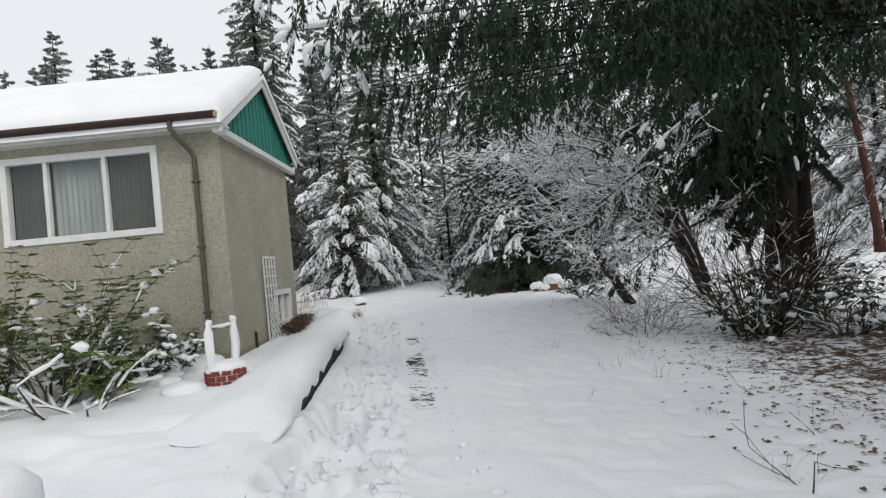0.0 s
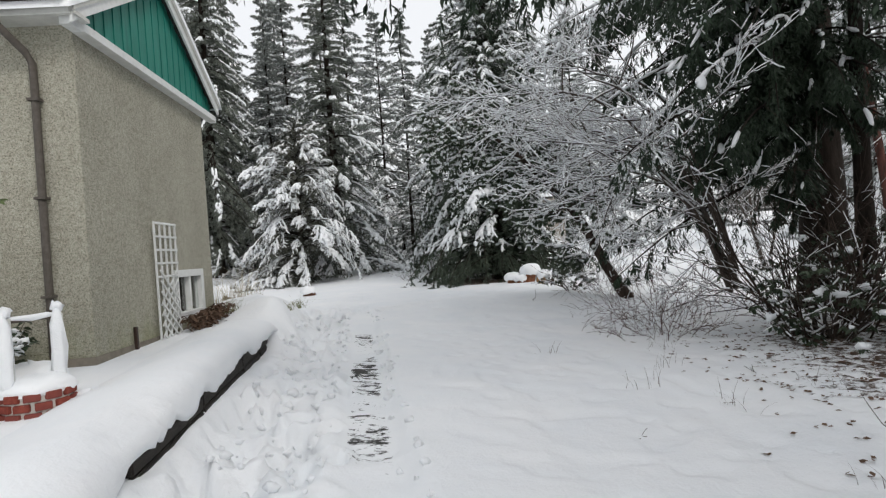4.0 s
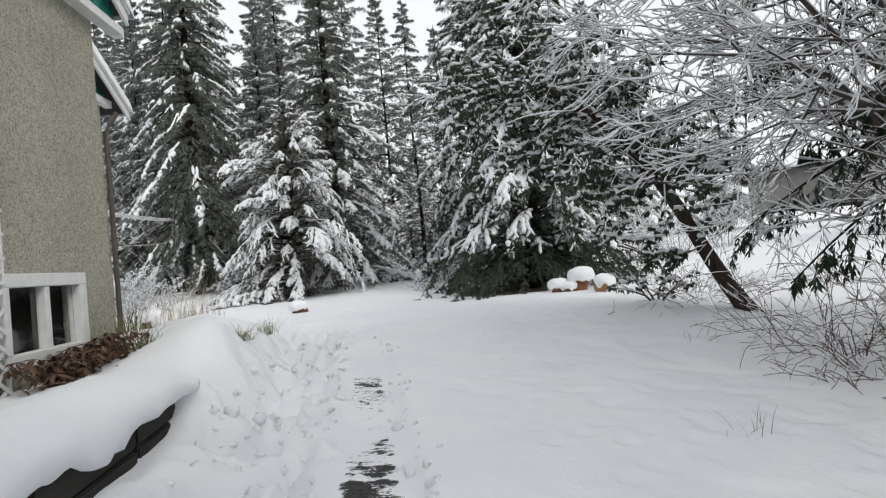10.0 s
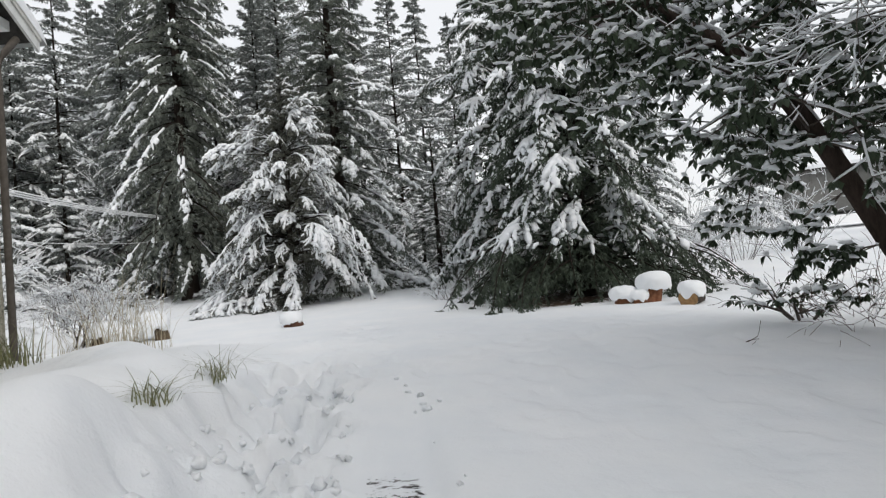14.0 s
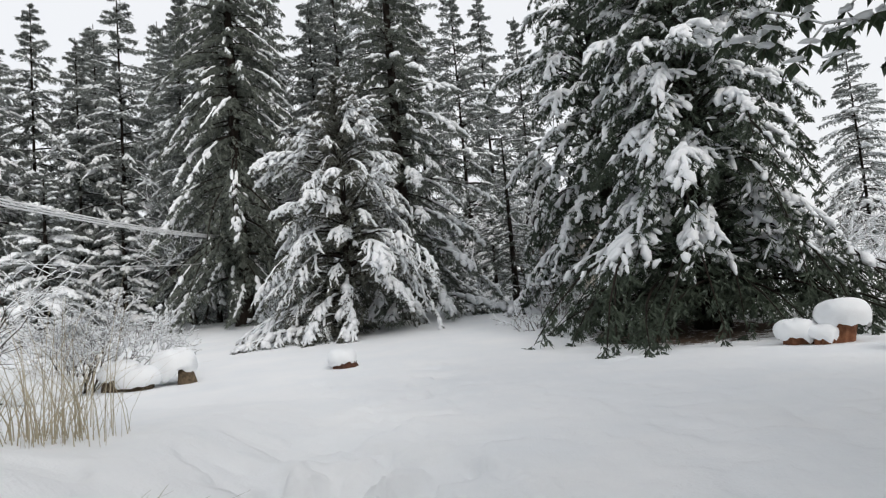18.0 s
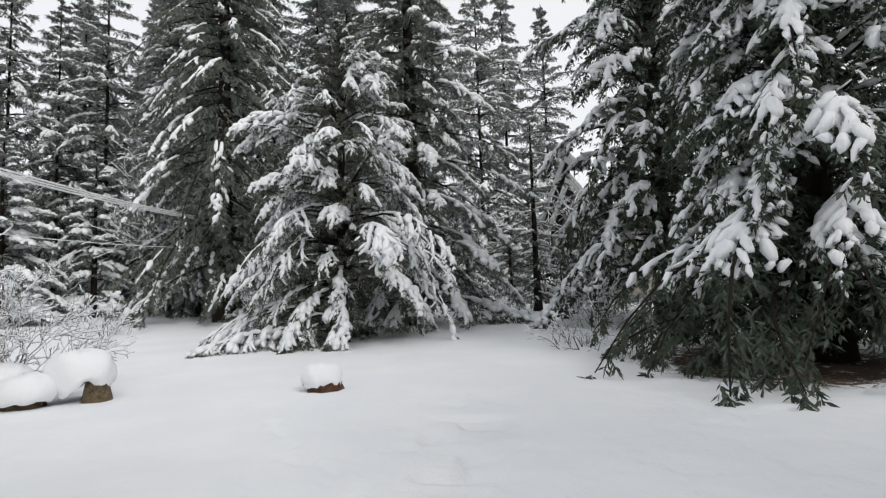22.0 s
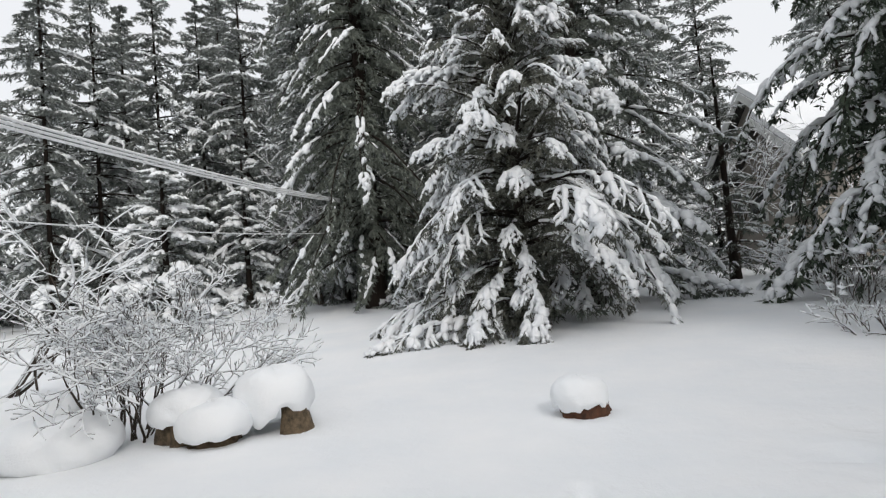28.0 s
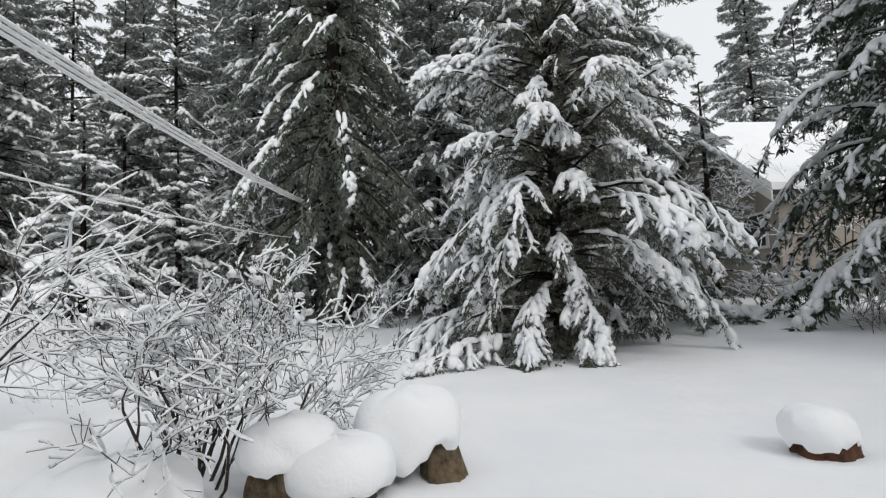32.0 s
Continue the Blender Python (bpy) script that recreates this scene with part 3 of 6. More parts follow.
def leaves(P, D, rng, size=0.11, width=0.035, per=7, fold=0.5, down=0.6):
    """Whorls of folded leaves at the points P round the directions D."""
    n = len(P)
    a = rng.uniform(0, 2 * np.pi, (n, per)) + np.arange(per) * 2 * np.pi / per
    out = np.stack([np.cos(a), np.sin(a), np.zeros_like(a)], -1)
    d = out * 0.8 + D[:, None] * 0.4
    d[..., 2] -= down * rng.uniform(0.4, 1.4, (n, per))
    d /= np.linalg.norm(d, axis=-1, keepdims=True)
    ln = size * rng.uniform(0.7, 1.25, (n, per, 1))
    s = np.cross(d, [0, 0, 1.0]) + rng.normal(0, 0.25, (n, per, 3))
    s /= np.linalg.norm(s, axis=-1, keepdims=True) + 1e-9
    nrm = np.cross(s, d)
    w = width * rng.uniform(0.8, 1.2, (n, per, 1))
    o = np.repeat(P[:, None], per, 1)
    m = o + d * ln * 0.5
    V = np.stack([o, m + s * w + nrm * w * fold, o + d * ln, m - s * w + nrm * w * fold], 2)
    base = (np.arange(n * per) * 4)[:, None]
    F = np.concatenate([base + [[0, 1, 2]], base + [[0, 2, 3]]])
    return V.reshape(-1, 3), F

# ---- ground ----


def wall_line(y):
    """Where the edge of the raised bed runs."""
    return -1.385 - 0.085 * np.asarray(y, float)


def bed_z(y):
    return np.interp(y, [-7, -4, -2, 0, 2, 4, 6, 9, 10.5, 12.5], [0.55, 0.30, 0.30, 0.36, 0.42, 0.46, 0.50, 0.52, 0.34, 0.12])


rp = np.random.default_rng(19)
PRINTS = []
for py in np.arange(-7.5, 8.6, 0.13):
    PRINTS.append((float(wall_line(py)) + rp.uniform(0.22 + 0.4 * float(step(2.6, 3.4, py)), 1.25), py + rp.normal(0, 0.1), rp.normal(0.05, 0.4), rp.uniform(0.06, 0.15)))
for k in range(26):
    PRINTS.append((-0.1 - 0.12 * k + rp.normal(0, 0.07), 8.2 + 0.22 * k + rp.normal(0, 0.06), 0.5 + rp.normal(0, 0.2), rp.uniform(0.015, 0.04)))
for k in range(16):
    PRINTS.append((0.9 + 0.2 * k + rp.normal(0, 0.08), 13.2 + 0.14 * k + rp.normal(0, 0.08), -0.9 + rp.normal(0, 0.2), rp.uniform(0.015, 0.035)))


def ground_z(x, y, fine=True):
    x, y = np.asarray(x, float), np.asarray(y, float)
    b = np.clip(-1 - y, 0, 13)
    g = -0.06 + 0.0135 * b**2 + 0.1 * np.clip(-14 - y, 0, 8)
    g = g + 0.20 * step(5.2, 9.5, y) + 0.30 * step(15, 23, y) + 0.06 * np.clip(y - 23, 0, 9) + 0.02 * np.clip(y - 32, 0, 60) + 0.045 * np.clip(x - 6, 0, 40) * (1 - 0.5 * step(20, 40, y)) + 0.02 * np.clip(-12 - x, 0, 40)
    g = g - 0.045 * np.clip(x + 0.5, 0, 5) * (1 - step(6, 12, y)) * step(-9, -4, y)
    e = x - wall_line(y)
    g = g + 0.20 * step(0.7, 0.05, e) * step(-6, -3, y) * (1 - step(7.5, 10, y))
    far_end, past = step(2.85, 3.4, y), step(5.0, 5.8, y)
    edge = step(0.02, -0.16, e) * (1 - far_end) + step(0.55, -0.1, e) * far_end * (1 - past) + step(0.1, -0.8, e) * past
    g = g + (np.maximum(g, bed_z(y)) - g) * edge * step(-5.5, -2.4, y)
    for mx, my, mh, mr in ((-2.0, 5.0, 0.26, 0.65), (-2.25, 6.4, 0.24, 0.55), (-2.9, 7.3, 0.24, 0.6), (-1.75, 6.0, 0.12, 0.3), (-2.75, 5.8, 0.12, 0.4), (-3.5, 8.1, 0.16, 0.5), (-2.05, 5.85, 0.22, 0.42), (-2.1, 6.85, 0.24, 0.42), (-1.85, 4.5, 0.17, 0.5)):
        g = g + mh * np.exp(-(((x - mx) ** 2 + (y - my) ** 2) / mr**2))
    g = g - 0.10 * np.exp(-(((x - 3.6) / 2.6) ** 2 + ((y - 17) / 2.6) ** 2)) - 0.08 * np.exp(-(((x + 4.4) / 2.2) ** 2 + ((y - 21.8) / 2.0) ** 2))
    if fine and g.ndim:
        near = np.exp(-((np.hypot(x, y - 4) / 22) ** 2))
        g = g + near * (0.05 * (fbm(x, y, 0.35, 2, 3) - 0.5) + 0.022 * (fbm(x, y, 2.2, 3, 7) - 0.5))
        foot = step(0.05, 0.25, e) * step(1.15, 0.85, e) * step(-8, -5, y) * (1 - step(8.5, 10.5, y))
        g = g + foot * (0.28 * (fbm(x, y, 3.0, 4, 21) - 0.5) - 0.18 * step(0.50, 0.68, vnoise(x, y, 3.8, 41)) - 0.10 * step(0.52, 0.68, vnoise(x, y, 6.0, 43)))
        lumps = step(-1.6, -2.6, y) * (1 - step(0.2, 1.2, x)) * step(-9, -6, x)
        g = g + lumps * 0.16 * (fbm(x, y, 2.1, 3, 51) - 0.5)
        for px, py, pa, pd in PRINTS:
            near_ = (np.abs(x - px) < 0.45) & (np.abs(y - py) < 0.45)
            dx, dy = x[near_] - px, y[near_] - py
            q = ((dx * np.cos(pa) + dy * np.sin(pa)) / 0.08) ** 2 + ((dy * np.cos(pa) - dx * np.sin(pa)) / 0.15) ** 2
            g[near_] += 0.3 * pd * np.exp(-((np.sqrt(q) - 1.5) ** 2) / 0.15) - pd * np.exp(-q * q)
        g = g + 0.05 * step(1.74, 1.86, e) * (1 - step(2.2, 3.4, e)) * step(-5, -3, y) * (1 - step(6, 8, y))
        g = g - 0.028 * step(0.60, 0.78, vnoise(x, y, 4.3, 71)) * step(1.9, 2.6, e) * (1 - step(10, 14, y))
        tr = step(0.32, 0.2, np.abs(e - 1.47)) * step(-4, -2.5, y) * (1 - step(5.6, 6.6, y))
        g = g - tr * (0.035 + 0.03 * vnoise(x, y, 4, 9))
        for rx in (1.75, 3.15):
            g = g - 0.025 * np.exp(-(((x - rx - 0.03 * y) / 0.16) ** 2)) * step(-12, -8, y) * (1 - step(9, 13, y)) * (0.6 + 0.8 * vnoise(x, y, 0.8, 61))
        scuff = np.exp(-(((x + 1.6) / 1.6) ** 2 + ((y - 8.6) / 1.6) ** 2)) + 0.7 * np.exp(-(((x + 1.2) / 0.5) ** 2 + ((y - 12.5) / 2.2) ** 2))
        g = g + scuff * (0.14 * (fbm(x, y, 2.4, 3, 33) - 0.5) - 0.11 * step(0.55, 0.63, vnoise(x, y, 2.8, 47)))
    return g


def axis(lo, hi, fine, far):
    mid = np.arange(lo, hi, fine)
    a, b, s, out, low = hi, lo, fine, [], []
    while a < far:
        s *= 1.22
        a += s
        b -= s
        out.append(a)
        low.append(b)
    return np.concatenate([low[::-1], mid, out])


gx, gy = axis(-5.2, 6.2, 0.05, 1600), axis(-8.8, 15.0, 0.055, 1600)
GX, GY = np.meshgrid(gx, gy, indexing="ij")
GZ = ground_z(GX, GY)
gi = np.arange(len(gx) * len(gy)).reshape(len(gx), len(gy))
GF = np.stack([gi[:-1, :-1], gi[1:, :-1], gi[1:, 1:], gi[:-1, 1:]], -1).reshape(-1, 4)
gme = mesh_np("ground", np.stack([GX, GY, GZ], -1).reshape(-1, 3), GF, ground_mat())
ge = GX - wall_line(GY)
bare = step(0.30, 0.14, np.abs(ge - 1.47)) * step(-2.6, -0.6, GY) * (1 - step(5.6, 6.3, GY)) * (0.72 + 0.5 * vnoise(GX, GY, 0.6, 4))
litter = step(2.3, 6.0, GX - 0.15 * (GY + 3)) * (1 - step(2.0, 7.0, GY)) * (1 - step(14, 22, GX)) * step(-14, -10, GY)
litter = np.maximum(litter, 1.25 * np.exp(-(((GX - 3.6) / 2.5) ** 2 + ((GY - 17.1) / 2.5) ** 2) ** 2))
litter = np.maximum(litter, 0.8 * np.exp(-(((GX + 4.4) / 1.3) ** 2 + ((GY - 21.9) / 1.2) ** 2)))
for key, val in (("bare", bare), ("litter", litter)):
    at = gme.attributes.new(key, "FLOAT", "POINT")
    at.data.foreach_set("value", val.ravel().astype(np.float32))
ground = tagged(new("ground", gme), "snow-covered ground with a trodden strip and thin patches of leaf litter", "ground", kind="structure")


def gz(x, y):
    return float(ground_z(x, y, False))


# ---- raised bed edge ----
edge_wall = thing("retaining_wall", 0, 0, 0)
for k, (y0, y1) in enumerate(((-1.95, -0.4), (-0.38, 1.3), (1.32, 2.4), (2.42, 3.15))):
    for c in range(2):
        bm = bmesh.new()
        xa, xb = float(wall_line(y0)), float(wall_line(y1))
        z0, z1 = float(ground_z(xa + 0.15, y0, False)) - 0.1, float(bed_z((y0 + y1) / 2)) - 0.04
        h = (z1 - z0) / 2
        bmesh.ops.create_cube(bm, size=1, matrix=Matrix.Translation(((xa + xb) / 2, (y0 + y1) / 2, z0 + h * (c + 0.5))) @ Matrix.Rotation(math.atan(0.085), 4, "Z") @ Matrix.Diagonal((0.13 - 0.012 * c, y1 - y0, h - 0.008, 1)))
        bmesh.ops.bevel(bm, geom=bm.edges[:], offset=0.012, segments=2, affect="EDGES")
        part("timber", bm, TIMBER, edge_wall)
tagged(edge_wall, "low black timber wall edging a raised garden bed, half buried in snow", "retaining wall")


def bank(name, y0, y1, prof, seed, label):
    """A roll of snow along the bed's edge; prof gives offsets across it and heights."""
    n = int((y1 - y0) / 0.05)
    V, F = [], []
    m = len(prof)
    for i in range(n + 1):
        y = y0 + (y1 - y0) * i / n
        end = min(1.0, min(i, n - i) / 9) ** 0.5
        for j, (e, h) in enumerate(prof):
            q = 0.13 * (fbm(y, j * 0.35, 1.7, 4, seed) - 0.5)
            low = (0.15 * (vnoise(y, 3.3, 2.6, seed + 5) - 0.62) + 0.06 * (vnoise(y, 7.3, 11, seed + 5) - 0.5)) * (j > m - 5)
            ee = e * (0.5 + 0.5 * end) + (q if j > 2 else 0) - 0.12 * (1 - end) + 0.14 * float(step(1.2, 3.4, y)) * max(0, j - 2) / (m - 3)
            zz = float(bed_z(y)) - 0.06 + (h + 0.06) * end + q * 0.7 * (0 < j < m - 1) + low
            k_ = float(step(0, 20, min(i, n - i))) 
            V.append((float(wall_line(y)) + ee, y, zz * k_ + (1 - k_) * (float(ground_z(wall_line(y) + ee, y)) + 0.05 * (0 < j < m - 2) * min(1, min(i, n - i) / 6) - 0.02)))
    for i in range(n):
        for j in range(m - 1):
            F.append((i * m + j, i * m + j + 1, (i + 1) * m + j + 1, (i + 1) * m + j))
    return tagged(new(name, mesh_np(name, V, F, SNOW)), label, "snow bank")


bank("snow_bank", -3.3, 3.8, [(-1.15, -0.03), (-0.95, 0.05), (-0.7, 0.12), (-0.45, 0.18), (-0.22, 0.20), (-0.06, 0.17), (0.06, 0.10), (0.10, 0.0), (0.07, -0.07), (-0.02, -0.09), (-0.12, -0.07)], 11, "thick rounded roll of snow along the edge of the raised bed")

# broken lumps of snow thrown up beside the trodden strip
rc = np.random.default_rng(23)
cy = rc.uniform(-6.5, 8.0, 620)
cx = wall_line(cy) + np.where(rc.random(620) < 0.85, rc.uniform(0.25, 1.2, 620), rc.normal(1.78, 0.07, 620))
cr = rc.uniform(0.012, 0.045, 620) * np.where(rc.random(620) < 0.15, 1.5, 1.0)
cp = np.stack([cx, cy, ground_z(cx, cy) + 0.2 * cr], 1)
cw = rc.normal(0, 1, (620, 3)) * [0.5, 0.5, 0.1] * cr[:, None]
cv, cf = clumps(cp - cw, cp + cw, cr, rc, 0.8)
tagged(new("snow_clods", mesh_np("snow_clods", cv, cf, SNOW_CLUMP)), "small broken lumps of trodden snow beside the wheel track", "snow", kind="stuff")

# ---- house ----
house = thing("house", -3.0, 1.14, 0)


def hpart(name, bm, mat, label="", parent=None, smooth=False):
    """A part of the house given in world places."""
    bmesh.ops.translate(bm, verts=bm.verts, vec=(3.0, -1.14, 0))
    ob = part(name, bm, mat, house if parent is None else parent, label, smooth)
    return ob


def many(*boxes, bevel=0.0):
    bm = bmesh.new()
    for b in boxes:
        block(*b, bevel=bevel, bm=bm)
    return bm


WX0, WX1, WZ0, WZ1 = -6.72, -4.09, 2.64, 4.08
for bx_ in ((-14, -3.0, 1.14, 1.34, 0.1, WZ0), (-14, -3.0, 1.14, 1.34, WZ1, 4.5), (-14, WX0, 1.14, 1.34, WZ0, WZ1), (WX1, -3.0, 1.14, 1.34, WZ0, WZ1)):
    hpart("wall", block(*bx_), STUCCO, "beige pebble-dash stucco wall with green algae stains")
BY0, BY1, BZ0, BZ1 = 3.43, 4.56, 0.66, 1.38
GX0, GX1 = -3.2, -3.0
for bx_ in ((GX0, GX1, 1.34, 5.1, 0.1, BZ0), (GX0, GX1, 1.34, 5.1, BZ1, 4.45), (GX0, GX1, 1.34, BY0, BZ0, BZ1), (GX0, GX1, BY1, 5.1, BZ0, BZ1)):
    hpart("wall", block(*bx_), STUCCO, "beige pebble-dash stucco gable wall")
for bx_ in ((-5.1, -3.2, 4.9, 5.1, 0.1, 4.5),):
    hpart("wall", block(*bx_), STUCCO)
for bx_ in ((-5.15, -4.95, 5.1, 8.95, 0.1, 4.7), (-14, -5.15, 8.75, 8.95, 0.1, 4.7), (-14.0, -13.8, 1.34, 8.75, 0.1, 4.7)):
    hpart("wall", block(*bx_), STUCCO, "beige stucco wall of the rear wing")
for bx_ in ((-3.22, -2.985, 1.12, 5.11, -0.3, 0.50), (-14, -3.22, 1.12, 1.33, -0.3, 0.50), (-5.14, -4.935, 5.11, 8.96, -0.3, 0.5)):
    hpart("foundation", block(*bx_), CONCRETE, "brown stained concrete foundation")


def roof_line(y, ridge, top, slope=0.60):
    return top - slope * abs(y - ridge)


def roof(x0, x1, ya, yb, ridge, top, label):
    """A pitched roof with its boards, soffits and thick snow."""
    r = lambda y: roof_line(y, ridge, top)  # noqa: E731
    t = 0.10
    hpart("roof", prism([(ya, r(ya)), (ridge, top), (yb, r(yb)), (yb, r(yb) + t), (ridge, top + t), (ya, r(ya) + t)], "x", x0, x1), SHINGLE, "dark shingle roof under snow")
    for y0, y1 in ((ya, ridge), (ridge, yb)):
        hpart("rake_board", prism([(y0, r(y0) - 0.13), (y1, r(y1) - 0.13), (y1, r(y1) + t + 0.005), (y0, r(y0) + t + 0.005)], "x", x1, x1 + 0.035), WHITE, "white rake board")
        hpart("rake_trim", prism([(y0, r(y0) + 0.0), (y1, r(y1) + 0.0), (y1, r(y1) + t + 0.02), (y0, r(y0) + t + 0.02)], "x", x1 + 0.038, x1 + 0.06), SOFFIT)
    # snow
    n, m = 60, 46
    xs = np.concatenate([np.linspace(x0, x1 - 0.6, n - 16), x1 + 0.07 - 0.67 * (1 - np.linspace(0.1, 1, 16)) ** 1.5])
    us = np.linspace(0, 1, m)
    us = us + 0.06 * np.sin(2 * np.pi * us) * -1
    ys = (ya - 0.10) + (yb - ya + 0.2) * us
    X, Y = np.meshgrid(xs, ys, indexing="ij")
    d = np.minimum(np.minimum(Y - ys[0], ys[-1] - Y), np.minimum(X - x0 + 1, xs[-1] - X))
    q = np.clip(d / 0.30, 0, 1)
    th = 0.30 * np.sqrt(np.clip(1 - (1 - q) ** 2, 0, 1)) + 0.03 * (fbm(X, Y, 0.9, 3, 2) - 0.5) * (q > 0.01)
    soft = np.sqrt((Y - ridge) ** 2 + 0.16)
    base = top + t - 0.6 * np.abs(Y - ridge)
    Z = np.maximum(base, base * 0) + th + (top + t - 0.6 * soft - base + 0.12) * step(0, 0.4, q) * 0.5
    Z = np.where(d <= 1e-6, base - 0.05, Z)
    idx = np.arange(n * m).reshape(n, m)
    Fq = np.stack([idx[:-1, :-1], idx[1:, :-1], idx[1:, 1:], idx[:-1, 1:]], -1).reshape(-1, 4)
    V = np.stack([X + 3.0, Y - 1.14, Z], -1).reshape(-1, 3)
    child("roof_snow", mesh_np("roof_snow", V, Fq, SNOW), house, label)


def gable(x, ya, yb, ridge, top, z0, lower=None):
    """Vertical teal boards in a gable, each a piece, and the white board below them."""
    y, k = ya, 0
    while y < yb - 0.03:
        y1 = min(y + 0.118, yb)
        ha, hb = roof_line(y, ridge, top), roof_line(y1, ridge, top)
        out = 0.012 if k % 2 else 0.0
        if max(ha, hb) > z0 + 0.02:
            pts = [(y, z0), (y1 - 0.008, z0), (y1 - 0.008, max(hb, z0 + 0.004)), (y, max(ha, z0 + 0.004))]
            if y < ridge < y1:
                pts.insert(3, (ridge, top))
            hpart("board", prism(pts, "x", x - 0.03, x + 0.02 + out), TEAL)
        y, k = y1, k + 1
    hpart("gable_trim", block(x - 0.02, x + 0.10, ya - 0.05, yb + 0.05, z0 - 0.13, z0 - 0.004, 0.006), WHITE, "white trim board below the gable")


RIDGE, RTOP = 3.35, 5.80
roof(-14.2, -2.86, 0.84, 5.6, RIDGE, RTOP, "thick smooth snow on the front roof")
gable(-2.985, 0.95, 5.55, RIDGE, RTOP, 4.30)
for bx_ in ((-14, -2.80, 0.86, 1.14, 4.26, 4.30), (-3.0, -2.86, 1.14, 5.5, 4.168, 4.174)):
    hpart("soffit", block(*bx_), SOFFIT, "weathered white soffit")
hpart("fascia", many((-14.1, -2.83, 0.80, 0.855, 4.24, 4.42), bevel=0.006), SOFFIT, "white fascia board")
gut = bmesh.new()
for i in range(9):
    a0, a1 = math.pi * (1 + i / 9), math.pi * (1 + (i + 1) / 9)
    vs = [gut.verts.new((x, 0.735 + 0.075 * math.cos(a), 4.47 + 0.09 * math.sin(a))) for x, a in ((-14.2, a0), (-2.86, a0), (-2.86, a1), (-14.2, a1))]
    gut.faces.new(vs)
bmesh.ops.remove_doubles(gut, verts=gut.verts[:], dist=0.0005)
bmesh.ops.solidify(gut, geom=gut.faces[:], thickness=0.012)
hpart("gutter", gut, GUTTER, "dark brown gutter under the snow", smooth=True)
hpart("gutter_end", block(-2.875, -2.85, 0.655, 0.82, 4.37, 4.48, 0.005), grainy("flaking_yellow_paint", (0.25, 0.2, 0.06), (0.6, 0.58, 0.45), 40), "flaking yellow and white gutter end")
RIDGE2, RTOP2 = 6.60, 6.15
roof(-14.2, -4.70, 4.6, 9.42, RIDGE2, RTOP2, "thick smooth snow on the rear roof")
gable(-4.935, 5.55, 9.1, RIDGE2, RTOP2, 4.62)


def pipe(points, r, name="downpipe", mat=None, label="", res=10):
    """A round pipe through points, in world places, as a part of the house."""
    V, F = [], []
    pts = [Vector(p) for p in points]
    for i, p in enumerate(pts):
        d = ((pts[min(i + 1, len(pts) - 1)] - pts[max(i - 1, 0)])).normalized()
        u = d.cross(Vector((0, 0, 1)) if abs(d.z) < 0.9 else Vector((1, 0, 0))).normalized()
        v = d.cross(u)
        for j in range(res):
            a = 2 * math.pi * j / res
            V.append(p + (u * math.cos(a) + v * math.sin(a)) * r + Vector((3.0, -1.14, 0)))
    for i in range(len(pts) - 1):
        for j in range(res):
            k = (j + 1) % res
            F.append((i * res + j, i * res + k, (i + 1) * res + k, (i + 1) * res + j))
    return child(name, mesh_np(name, [tuple(v) for v in V], F, mat or PIPE), house, label)


pipe([(-3.62, 0.74, 4.42), (-3.62, 0.74, 4.25), (-3.58, 0.80, 4.15), (-3.45, 1.02, 3.93), (-3.42, 1.085, 3.82), (-3.42, 1.09, 3.6), (-3.42, 1.09, 0.3)], 0.042, label="grey-brown round downpipe bent under the eave")
pipe([(-4.80, 9.2, 4.42), (-4.84, 9.05, 4.2), (-4.9, 8.98, 4.0), (-4.9, 9.0, 3.8), (-4.9, 9.0, 0.2)], 0.042, label="dark downpipe at the rear corner")
for z in (1.2, 2.3, 3.4):
    hpart("pipe_bracket", block(-3.48, -3.36, 1.03, 1.145, z, z + 0.03), PIPE)


